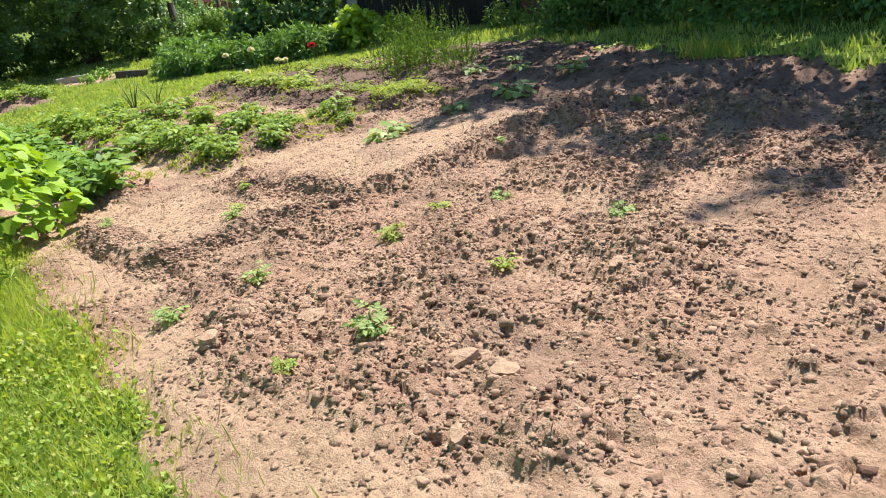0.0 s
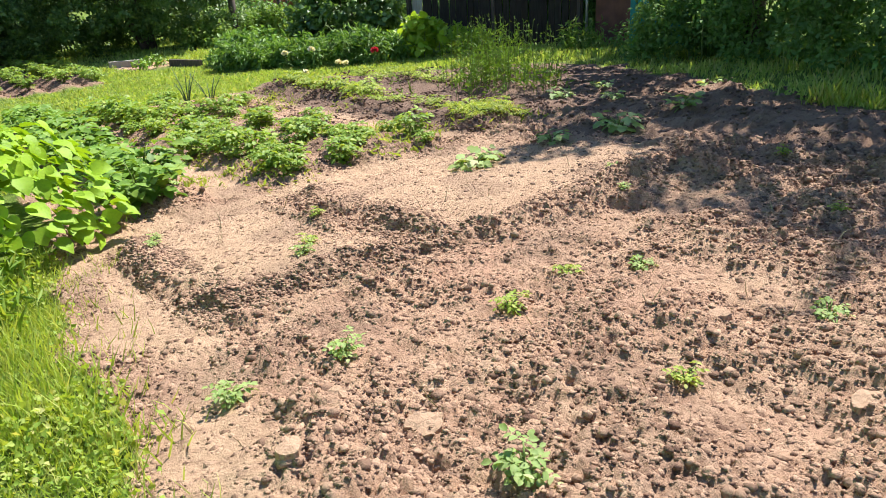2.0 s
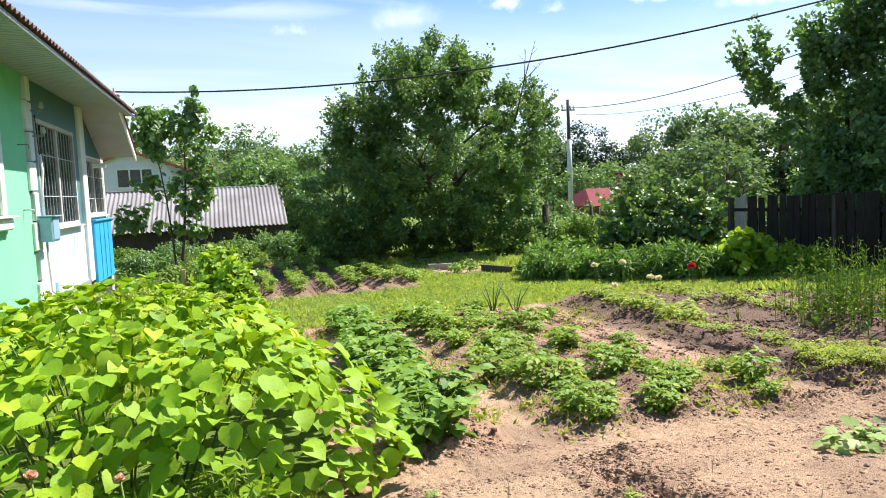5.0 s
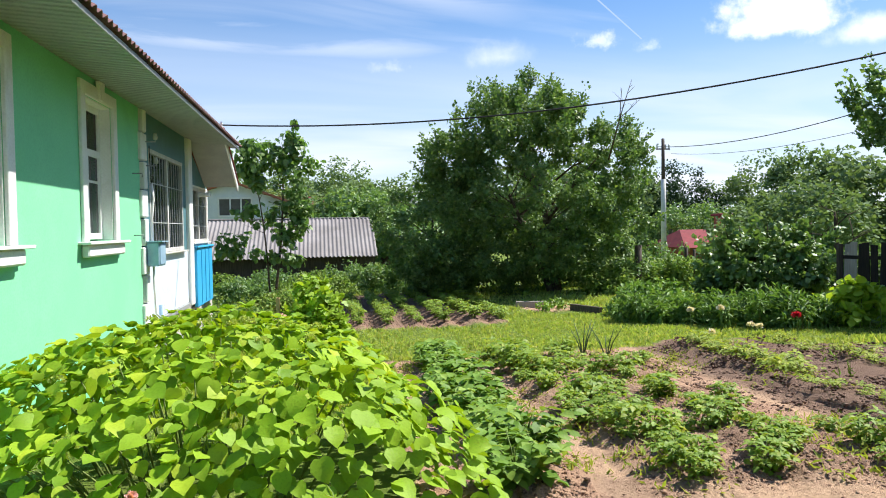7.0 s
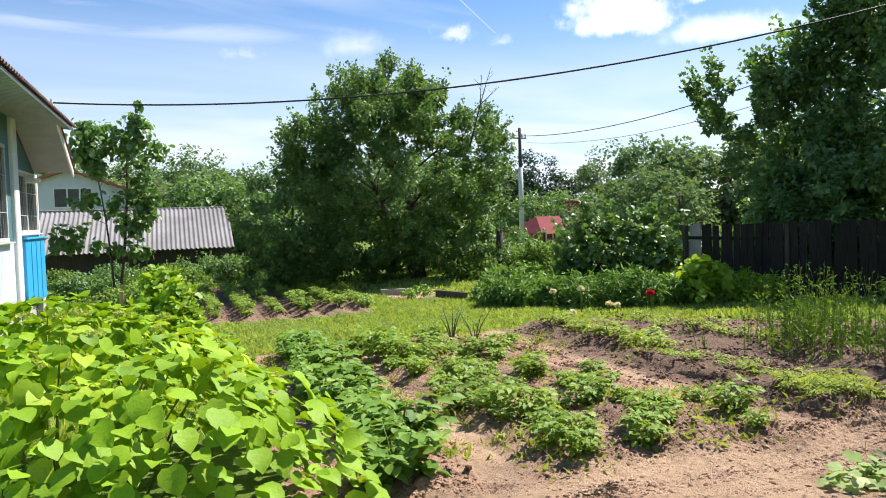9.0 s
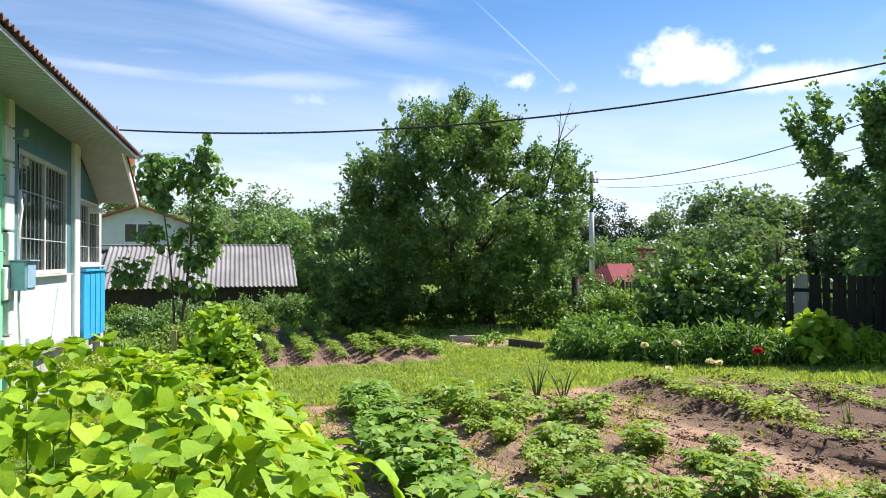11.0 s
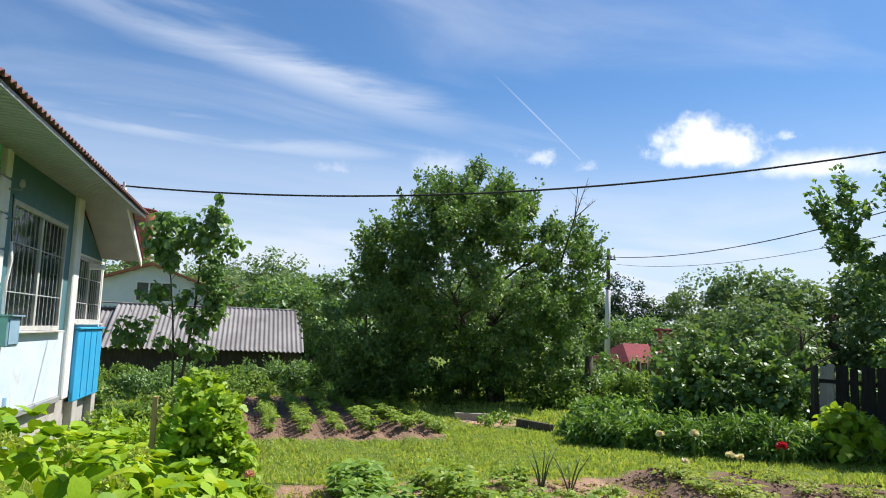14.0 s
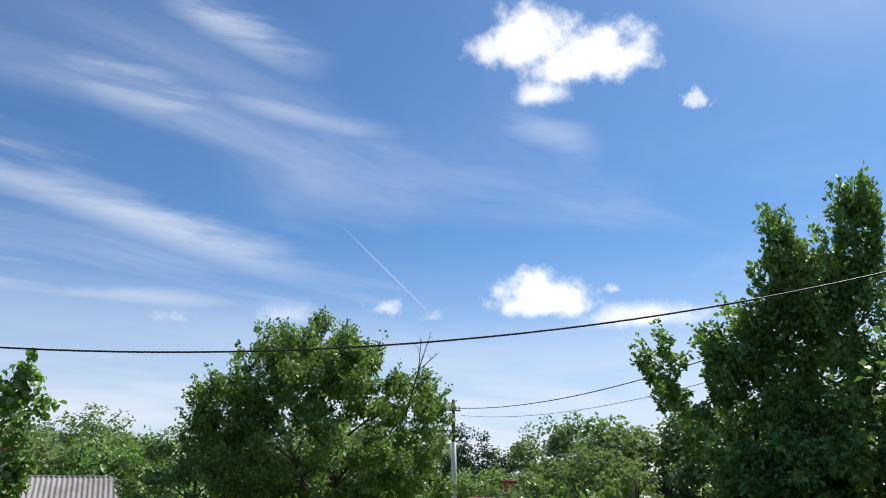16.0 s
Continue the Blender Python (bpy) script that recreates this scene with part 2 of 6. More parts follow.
def clod_material(name, a, b, dark):
    m, n = material(name)
    geo = n.add("ShaderNodeNewGeometry")
    p, r = geo.outputs["Position"], geo.outputs["Random Per Island"]
    small = n.noise(p, 45.0, 5.0, 0.65)
    c = n.mix(r, a, b)
    c = n.mix(n.math("MULTIPLY", n.ramp(small, 0.5, 0.75), 0.5), c, dark)
    finish(n, c, 0.95, 0.0, small, 0.7, 0.02, 0.15)
    return m


GROUND = ground_material()
CLOD = clod_material("dry clods", (0.16, 0.092, 0.064), (0.47, 0.305, 0.207), (0.10, 0.055, 0.038))
CRUST = clod_material("mud crust", (0.29, 0.182, 0.122), (0.40, 0.262, 0.175), (0.16, 0.092, 0.06))
# dark soil lumps, their tone also standing in for tree shade
CLOD_DARK = clod_material("damp clods", (0.12, 0.075, 0.057), (0.27, 0.175, 0.13), (0.075, 0.047, 0.036))
M_VINE = leafy("broad leaf", (0.14, 0.28, 0.016), (0.35, 0.52, 0.03), (0.47, 0.56, 0.04), 0.27, 0.55, 0.22)
M_BUD = leafy("closed flower head", (0.36, 0.46, 0.10), (0.50, 0.56, 0.16), None, 0.25, 0.7, 0.15)
M_POTATO = leafy("potato leaf", (0.15, 0.27, 0.035), (0.27, 0.39, 0.055), (0.40, 0.45, 0.09), 0.35, 0.55, 0.3)
M_BEAN = leafy("dark crop leaf", (0.10, 0.21, 0.03), (0.22, 0.36, 0.05), (0.30, 0.42, 0.08), 0.28, 0.55, 0.25)
M_SQUASH = leafy("pale crop leaf", (0.24, 0.36, 0.10), (0.38, 0.48, 0.18), (0.55, 0.58, 0.32), 0.35, 0.6, 0.25)
M_WEED = leafy("weed leaf", (0.22, 0.33, 0.05), (0.40, 0.47, 0.10), (0.52, 0.50, 0.19), 0.38, 0.6, 0.2)
M_SCRUB = leafy("scrub leaf", (0.13, 0.23, 0.045), (0.25, 0.36, 0.08), (0.36, 0.42, 0.12), 0.34, 0.55, 0.25, (1.2, 1.25, 0.65))
M_GRASS = leafy("grass blade", (0.25, 0.38, 0.085), (0.42, 0.53, 0.14), (0.64, 0.60, 0.28), 0.38, 0.6, 0.2)
M_APPLE = leafy("apple leaf", (0.08, 0.165, 0.05), (0.17, 0.275, 0.08), (0.29, 0.39, 0.11), 0.33, 0.5, 0.45, (1.3, 1.3, 0.6))
M_LILAC = leafy("lilac leaf", (0.085, 0.175, 0.05), (0.18, 0.285, 0.08), (0.26, 0.36, 0.11), 0.28, 0.45, 0.6, (1.3, 1.3, 0.6))
M_MAPLE = leafy("maple leaf", (0.10, 0.20, 0.07), (0.19, 0.31, 0.10), (0.29, 0.40, 0.12), 0.34, 0.48, 0.55, (1.3, 1.3, 0.6))
M_PEONY = leafy("peony leaf", (0.10, 0.21, 0.045), (0.22, 0.35, 0.08), None, 0.3, 0.55, 0.35, (1.3, 1.3, 0.6))
M_HEDGE = leafy("hedge leaf", (0.11, 0.215, 0.065), (0.19, 0.31, 0.085), None, 0.36, 0.65, 0.2, (1.3, 1.3, 0.6))
# greyer green: the haze of distance is put into the leaf colour
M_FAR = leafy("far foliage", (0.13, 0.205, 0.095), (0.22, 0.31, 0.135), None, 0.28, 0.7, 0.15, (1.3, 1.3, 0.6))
M_CURRANT = leafy("currant leaf", (0.22, 0.38, 0.03), (0.37, 0.51, 0.06), None, 0.38, 0.5, 0.35)
M_BARK = plain("bark", (0.085, 0.062, 0.045), (0.16, 0.125, 0.095), 9.0, 0.95, 0.0, 50.0, 0.9, 0.1)
M_STEM = plain("green stem", (0.13, 0.19, 0.04), (0.20, 0.25, 0.06), 9.0, 0.7)
M_DRYSTEM = plain("dry straw", (0.36, 0.28, 0.15), (0.48, 0.38, 0.22), 9.0, 0.9)
M_GREENWALL = plain("mint green render", (0.23, 0.63, 0.36), (0.255, 0.67, 0.39), 1.3, 0.85, 0.0, 45.0, 0.18, 0.2, (0.20, 0.54, 0.31))
M_WHITE = plain("white paint", (0.74, 0.73, 0.70), (0.82, 0.81, 0.79), 3.0, 0.6, 0.0, 40.0, 0.15, 0.35, (0.58, 0.55, 0.50))
M_PALE = plain("pale blue paint", (0.60, 0.69, 0.80), (0.69, 0.76, 0.85), 3.0, 0.6, 0.0, 30.0, 0.15, 0.35, (0.52, 0.50, 0.48))
M_TEAL = plain("dark teal paint", (0.07, 0.17, 0.20), (0.10, 0.22, 0.25), 4.0, 0.6, 0.0, 40.0, 0.2, 0.35)
M_BLUE = plain("bright blue paint", (0.03, 0.36, 0.66), (0.045, 0.41, 0.72), 2.5, 0.5, 0.0, 40.0, 0.12, 0.4)
M_BOX = plain("grey blue enamel", (0.27, 0.42, 0.56), (0.33, 0.48, 0.60), 8.0, 0.5, 0.1, 60.0, 0.1, 0.4, (0.25, 0.2, 0.16))
M_SOFFIT = plain("grey soffit board", (0.28, 0.29, 0.29), (0.33, 0.34, 0.34), 3.0, 0.6, 0.0, 40.0, 0.1, 0.35)
M_ROOFRED = plain("dark red roof sheet", (0.20, 0.05, 0.055), (0.28, 0.065, 0.07), 3.0, 0.85, 0.0, 40.0, 0.15, 0.15)
M_ROOFOLD = plain("faded roof sheet", (0.17, 0.085, 0.085), (0.25, 0.14, 0.14), 3.0, 0.8, 0.0, 40.0, 0.25, 0.2, (0.11, 0.08, 0.075))
M_CONCRETE = plain("concrete", (0.40, 0.38, 0.35), (0.52, 0.50, 0.46), 3.0, 0.95, 0.0, 40.0, 0.5, 0.15, (0.3, 0.28, 0.25))
M_BRICK = plain("red brick", (0.33, 0.12, 0.075), (0.44, 0.17, 0.10), 9.0, 0.9, 0.0, 40.0, 0.4, 0.15)
M_POLE = plain("pale concrete pole", (0.60, 0.59, 0.56), (0.70, 0.69, 0.66), 3.0, 0.9, 0.0, 40.0, 0.3, 0.15)
M_RUST = plain("rusty brown sheet", (0.13, 0.06, 0.045), (0.20, 0.09, 0.065), 5.0, 0.85, 0.0, 40.0, 0.3, 0.2)
M_SLATE = plain("weathered corrugated sheet", (0.25, 0.228, 0.222), (0.345, 0.318, 0.31), 0.9, 0.95, 0.0, 30.0, 0.4, 0.1, (0.16, 0.14, 0.13))
M_SIDING = plain("white siding", (0.66, 0.69, 0.72), (0.74, 0.76, 0.78), 2.0, 0.6)
# dark wood made near black: the shade of overhanging boughs is in the colour
M_FENCE = wood("dark weathered board", (0.022, 0.018, 0.014), (0.045, 0.036, 0.03), rough=0.95)
M_FENCEPALE = wood("pale board", (0.36, 0.31, 0.27), (0.48, 0.43, 0.38))
M_STAKE = wood("new wood", (0.42, 0.26, 0.12), (0.55, 0.36, 0.18))
M_DARKWOOD = wood("dark old wood", (0.06, 0.045, 0.035), (0.13, 0.10, 0.08))
M_TURQ = wood("turquoise painted board", (0.025, 0.22, 0.215), (0.05, 0.29, 0.28))
M_WIRE = plain("black cable", (0.015, 0.015, 0.015), (0.03, 0.03, 0.03), 5.0, 0.6)
M_METAL = plain("old steel", (0.28, 0.28, 0.28), (0.40, 0.40, 0.40), 12.0, 0.5, 0.7)
M_PETALW = leafy("white petal", (0.74, 0.68, 0.62), (0.82, 0.78, 0.74), None, 0.3, 0.6, 0.2)
M_PETALR = leafy("crimson petal", (0.50, 0.02, 0.06), (0.62, 0.04, 0.10), None, 0.25, 0.6, 0.2)
M_PETALP = leafy("pink petal", (0.70, 0.36, 0.34), (0.78, 0.50, 0.46), None, 0.3, 0.6, 0.2)
M_CURTAIN = plain("net curtain", (0.62, 0.62, 0.60), (0.74, 0.74, 0.72), 5.0, 0.9)
# flat dark colour that stands for the unlit rooms inside windows
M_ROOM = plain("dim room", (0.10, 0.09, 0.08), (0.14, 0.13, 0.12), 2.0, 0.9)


def glass_material():
    m, n = material("window glass")
    g = n.add("ShaderNodeBsdfPrincipled", {"Base Color": (0.02, 0.025, 0.03, 1), "Roughness": 0.04, "Specular IOR Level": 0.5})
    t = n.add("ShaderNodeBsdfTransparent", {0: (0.8, 0.84, 0.84, 1)})
    mx = n.add("ShaderNodeMixShader", {0: 0.45, 1: t.outputs[0], 2: g.outputs[0]})
    n.add("ShaderNodeOutputMaterial", {0: mx.outputs[0]})
    return m


M_GLASS = glass_material()


# ---- building tools ----
RNG = np.random.default_rng(7)


def part(name, bm, mat, parent=None, label=""):
    """One mesh object from a bmesh or a mesh, under a thing or a part."""
    if isinstance(bm, bpy.types.Mesh):
        me = bm
    else:
        me = bpy.data.meshes.new(name)
        bm.to_mesh(me)
        bm.free()
    if mat and not me.materials:
        me.materials.append(mat)
    ob = new(name, me)
    ob.parent = parent
    if name in ("foliage", "crown", "stem", "petals", "twig", "trunk"):
        tagged(ob, kind="stuff")
    return tagged(ob, label)


def empty(name, x=0.0, y=0.0, z=0.0, turn=0.0):
    ob = new(name)
    ob.matrix_basis = pose(x, y, z, 0, 0, turn)
    ob.empty_display_size = 0.1
    return ob


def box(bm, x0, x1, y0, y1, z0, z1, bevel=0.0):
    r = bmesh.ops.create_cube(bm, size=1.0)
    m = Matrix.Translation(((x0 + x1) / 2, (y0 + y1) / 2, (z0 + z1) / 2)) @ Matrix.Diagonal((abs(x1 - x0), abs(y1 - y0), abs(z1 - z0), 1))
    bmesh.ops.transform(bm, matrix=m, verts=r["verts"])
    if bevel:
        edges = list({e for v in r["verts"] for e in v.link_edges})
        bmesh.ops.bevel(bm, geom=edges, offset=bevel, segments=1, affect="EDGES")
    return bm


def boxed(x0, x1, y0, y1, z0, z1, bevel=0.0):
    return box(bmesh.new(), x0, x1, y0, y1, z0, z1, bevel)


def mesh_from(name, verts, faces, smooth=False):
    """A mesh from arrays: verts (n, 3), faces (m, 3 or 4)."""
    verts, faces = np.asarray(verts, np.float32), np.asarray(faces, np.int32)
    me = bpy.data.meshes.new(name)
    k = faces.shape[1]
    me.vertices.add(len(verts))
    me.vertices.foreach_set("co", verts.ravel())
    me.loops.add(faces.size)
    me.loops.foreach_set("vertex_index", faces.ravel())
    me.polygons.add(len(faces))
    me.polygons.foreach_set("loop_start", np.arange(0, faces.size, k, dtype=np.int32))
    me.polygons.foreach_set("loop_total", np.full(len(faces), k, np.int32))
    if smooth:
        me.polygons.foreach_set("use_smooth", np.ones(len(faces), bool))
    me.update(calc_edges=True)
    me.validate()
    return me


def tube(bm, path, radii, sides=6, cap=True):
    """A tapered tube along points."""
    rings, prev = [], None
    pts = [Vector(p) for p in path]
    for i, p in enumerate(pts):
        d = (pts[min(i + 1, len(pts) - 1)] - pts[max(i - 1, 0)]).normalized()
        side = d.orthogonal().normalized() if prev is None else (prev - d * prev.dot(d)).normalized()
        prev = side
        up = d.cross(side)
        rings.append([bm.verts.new(p + (side * math.cos(a) + up * math.sin(a)) * radii[i]) for a in [2 * math.pi * k / sides for k in range(sides)]])
    for a, b in zip(rings, rings[1:]):
        for k in range(sides):
            f = bm.faces.new((a[k], a[(k + 1) % sides], b[(k + 1) % sides], b[k]))
            f.smooth = True
    if cap:
        bm.faces.new(rings[0][::-1])
        bm.faces.new(rings[-1])
    return bm


def lattice(ix, iy, seed):
    h = (ix.astype(np.int64) * 374761393 + iy.astype(np.int64) * 668265263 + seed * 2147483647) & 0xFFFFFFFF
    h = ((h ^ (h >> 13)) * 1274126177) & 0xFFFFFFFF
    return ((h ^ (h >> 16)) & 0xFFFF) / 65535.0


def vnoise(x, y, seed=0):
    """Smooth value noise, 0 to 1."""
    x, y = np.asarray(x, float), np.asarray(y, float)
    ix, iy = np.floor(x), np.floor(y)
    fx, fy = x - ix, y - iy
    fx, fy = fx * fx * (3 - 2 * fx), fy * fy * (3 - 2 * fy)
    a, b = lattice(ix, iy, seed), lattice(ix + 1, iy, seed)
    c, d = lattice(ix, iy + 1, seed), lattice(ix + 1, iy + 1, seed)
    return (a * (1 - fx) + b * fx) * (1 - fy) + (c * (1 - fx) + d * fx) * fy


def lumpy(x, y, seed):
    """Domes of many sizes, one in each cell: a crumbly surface, 0 to 1."""
    ix, iy = np.floor(x), np.floor(y)
    best = np.zeros_like(np.asarray(x, float))
    for dx in (-1, 0, 1):
        for dy in (-1, 0, 1):
            cx, cy = ix + dx, iy + dy
            px, py, r = cx + lattice(cx, cy, seed), cy + lattice(cx, cy, seed + 1), 0.35 + 0.65 * lattice(cx, cy, seed + 2) ** 1.5
            d = ((x - px) ** 2 + (y - py) ** 2) / (r * r)
            best = np.maximum(best, np.sqrt(np.maximum(0, 1 - d)) * r)
    return best


def step(a, b, v):
    t = np.clip((np.asarray(v, float) - a) / (b - a), 0, 1)
    return t * t * (3 - 2 * t)


# ---- lie of the land ----
def lie(x, y):
    """The ground's height without soil relief: a slope that falls away from the walker and then levels."""
    x, y = np.clip(np.asarray(x, float), -12, 16), np.maximum(np.asarray(y, float), -9)
    m = np.minimum(y, 9.0) - 1.2 * np.log1p(np.exp(-np.abs(y - 9.0) / 1.2))
    return 0.0171 * x - 0.0683 * m


def left_edge(y):
    """Where the tilled plot meets the grass and the shrub on the house side."""
    return np.interp(y, [-6, -3, -1.6, -0.6, 0.6, 1.8, 3.0, 6.0, 10.0, 11.0], [-0.7, -0.55, -0.48, -0.38, -0.18, 0.1, 0.2, 0.45, 0.3, 0.2])


def right_edge(y):
    return np.interp(y, [-6, -4.5, -2, 0.9, 2.6, 5.0, 7.0, 9.0, 10.2], [3.9, 4.4, 5.6, 7.1, 8.1, 9.4, 9.9, 8.4, 6.2])


def far_edge(x):
    return np.interp(x, [-1, 0.4, 2.2, 3.6, 5.5, 8.4, 10], [10.6, 10.4, 10.0, 9.7, 10.4, 9.0, 7.0])


def soil_mask(x, y):
    x, y = np.asarray(x, float), np.asarray(y, float)
    w = (vnoise(x * 1.7, y * 1.7, 3) - 0.5) * 0.35 + (vnoise(x * 6, y * 6, 4) - 0.5) * 0.16
    plot = step(-0.12, 0.12, x - left_edge(y) + w) * step(-0.15, 0.15, right_edge(y) - x + w) * step(-0.15, 0.15, far_edge(x) - y + w) * step(-7.0, -6.5, y)
    # small potato field on the far side of the lawn, and the bed in the grass
    field = step(-0.2, 0.2, x + 0.55 + w) * step(-0.2, 0.2, 3.9 + (y - 15) * 0.06 - x + w) * step(-0.2, 0.2, y - 14.6 + 0.2 * x + w) * step(-0.3, 0.3, 23.0 - y + w)
    bed = step(-0.2, 0.2, 0.75 - np.hypot(x - 5.6, (y - 16.6) * 0.7) + w)
    side = step(-0.2, 0.2, 1.5 - np.hypot((x + 1.9) * 1.0, (y - 17.5) * 0.35) + w * 2) * 0.8
    return np.maximum(np.maximum(plot, field), np.maximum(bed, side))


def slab(x, y, x0, x1, y0, y1, soft):
    return step(-soft, soft, x - x0) * step(-soft, soft, x1 - x) * step(-soft, soft, y - y0) * step(-soft, soft, y1 - y)


def relief(x, y):
    """Raised beds, furrows and lumps of the tilled plot, in metres."""
    x, y = np.asarray(x, float), np.asarray(y, float)
    wob = (vnoise(x * 3, y * 3, 11) - 0.5) * 0.16 + (vnoise(x * 13, y * 13, 12) - 0.5) * 0.10 + (vnoise(x * 29, y * 29, 13) - 0.5) * 0.05
    xs = x - 0.06 * y
    bed_a = slab(x + wob, y + wob, 0.40, 1.50, 0.28, 2.0, 0.12)
    bed_b = slab(x + wob, y + wob + (x - 1.75) * 0.25, 1.80, 4.3, 0.05, 2.1, 0.09)
    moat = slab(x + wob, y + wob, 0.22, 4.5, 0.1, 2.15, 0.12)
    h = 0.07 * bed_a + 0.065 * bed_b - 0.012 * moat
    rx = x - np.interp(y, [2.5, 3.6, 4.7, 6.7, 10.0], [4.55, 4.75, 4.95, 5.35, 5.75])
    along = step(2.4, 2.8, y) * step(10.3, 9.8, y)
    h = h + 0.12 * along * step(0.42, 0.2, np.abs(rx + wob))
    r2 = x - np.interp(y, [4.0, 6.0, 10.0], [6.6, 6.9, 7.1])
    h = h + 0.12 * step(4.0, 4.5, y) * step(10.0, 9.5, y) * step(0.5, 0.22, np.abs(r2 + wob))
    # potato hills
    for x0, x1 in ((1.08, 1.35), (2.12, 2.5), (2.95, 3.7)):
        c = np.interp(y, [2.3, 9.5], [x0, x1])
        h = h + 0.07 * step(2.1, 2.7, y) * step(9.8, 9.2, y) * step(0.34, 0.08, np.abs(x - c + wob))
    # field ridges
    h = h + 0.05 * slab(x, y, -0.2, 3.7, 14.5, 22.8, 0.3) * np.cos((x + 0.2) / 0.66 * 2 * math.pi)
    trod_lane = trodden(x, y)
    flat = np.maximum(slab(x, y, 0.52, 1.4, 0.42, 1.9, 0.06), 0.85 * slab(x, y, 1.95, 4.2, 0.2, 2.0, 0.08))
    rough = np.maximum(1.0 - 0.7 * trod_lane - 0.75 * flat, 0.2)
    ridged = 1 - np.abs(2 * vnoise(x * 5.2 + 3, y * 5.2, 21) - 1)
    wx, wy = x + 0.05 * vnoise(x * 9, y * 9, 26), y + 0.05 * vnoise(x * 9, y * 9, 27)
    loose = 0.25 + 1.0 * step(0.28, 0.62, 0.6 * vnoise(x * 2.4, y * 2.4, 28) + 0.4 * vnoise(x * 8, y * 8, 72))
    lumps = 0.06 * (vnoise(x * 2.3, y * 2.3, 22) - 0.5) + 0.03 * (ridged - 0.5) + loose * (0.022 * lumpy(wx * 5.0, wy * 5.0, 101) + 0.016 * lumpy(wx * 11, wy * 11, 111) + 0.019 * lumpy(wx * 22, wy * 22, 121) + 0.017 * lumpy(wx * 36, wy * 36, 131)) - 0.012 * step(0.62, 0.8, vnoise(x * 7, y * 7, 141)) * loose + 0.012 * (vnoise(x * 40, y * 40, 25) - 0.5)
    # long ruts that cross the rough ground
    rut = np.sin((x * 0.35 - y * 0.94 - 2.9) * 6.2 + vnoise(x * 1.2, y * 1.2, 31) * 2.0)
    lumps = lumps + 0.018 * rut * step(1.0, -2.0, y)
    dig = step(2.0, 5.0, x) * step(4.5, 2.0, y)
    return h + lumps * rough * (1 + 0.8 * dig)


def trodden(x, y):
    """How far the soil is packed and pale: lanes between beds."""
    x, y = np.asarray(x, float), np.asarray(y, float)
    w = (vnoise(x * 2.2, y * 2.2, 41) - 0.5) * 0.3
    a = step(0.3, 0.05, np.abs(x - np.interp(y, [-1.5, 0.5, 2.0], [-0.2, 0.12, 0.3]) + w)) * step(2.3, 1.9, y) * 0.78
    b = slab(x + w, y + w, 0.45, 4.2, 1.95, 2.45, 0.2)
    c = step(0.24, 0.05, np.abs(x - np.interp(y, [2.5, 9.5], [1.62, 2.0]) + w)) * step(2.3, 2.6, y) * step(10, 9.5, y)
    d = step(0.2, 0.05, np.abs(x - np.interp(y, [2.5, 4, 6.7, 10.0], [3.95, 4.1, 4.6, 4.95]) + w)) * step(2.3, 2.8, y)
    e = slab(x + w, y + w, 0.5, 1.45, 0.4, 1.95, 0.2) * 0.9
    g = slab(x + w, y + w, 2.0, 4.2, 0.3, 1.95, 0.25) * 0.85
    k = slab(x + w, y + w * 2, 0.7, 2.6, -3.3, -2.6, 0.35) * 0.4
    p = step(0.62, 0.85, 0.7 * vnoise(x * 1.9, y * 1.9, 47) + 0.3 * vnoise(x * 9, y * 9, 48)) * 0.5
    return np.clip(np.maximum.reduce([a, b, c, d, e, g, k, p]), 0, 1)


def height(x, y):
    s = soil_mask(x, y)
    turf = 0.03 * (vnoise(np.asarray(x) * 2, np.asarray(y) * 2, 51) - 0.5)
    return lie(x, y) + s * relief(x, y) + (1 - s) * turf


def zat(x, y):
    return float(height(x, y))


def spaced(lo, hi, fine, reach, growth=1.13):
    mid = list(np.arange(lo, hi, fine))
    a, d = hi, fine
    while a < reach:
        mid.append(a)
        d *= growth
        a += d
    a, d, out = lo, fine, []
    while a > -reach:
        d *= growth
        a -= d
        out.append(a)
    return np.array(out[::-1] + mid)


def build_ground():
    xs, ys = spaced(-0.7, 4.6, 0.0125, 900, 1.15), spaced(-3.7, 2.5, 0.0125, 900, 1.15)
    X, Y = np.meshgrid(xs, ys, indexing="ij")
    Z = height(X, Y)
    n, m = X.shape
    idx = np.arange(n * m).reshape(n, m)
    faces = np.stack([idx[:-1, :-1], idx[1:, :-1], idx[1:, 1:], idx[:-1, 1:]], -1).reshape(-1, 4)
    me = mesh_from("ground", np.stack([X, Y, Z], -1).reshape(-1, 3), faces, True)
    S = soil_mask(X, Y)
    field = slab(X, Y, -0.6, 4.1, 14.0, 23.4, 0.3)
    # first term paints tree shade on the right; the rest is dark soil
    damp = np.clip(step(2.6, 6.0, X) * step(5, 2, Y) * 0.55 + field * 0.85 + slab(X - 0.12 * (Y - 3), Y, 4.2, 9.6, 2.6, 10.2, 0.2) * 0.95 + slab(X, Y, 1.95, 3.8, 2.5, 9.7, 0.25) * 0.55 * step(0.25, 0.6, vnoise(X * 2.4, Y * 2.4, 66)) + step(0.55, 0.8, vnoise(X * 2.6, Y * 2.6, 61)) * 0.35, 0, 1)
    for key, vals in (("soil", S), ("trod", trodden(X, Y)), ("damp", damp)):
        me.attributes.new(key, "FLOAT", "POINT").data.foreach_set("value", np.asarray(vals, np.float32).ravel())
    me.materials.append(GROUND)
    tagged(new("ground", me), "sloping garden ground of dry reddish soil and green turf", "ground", kind="structure")


build_ground()


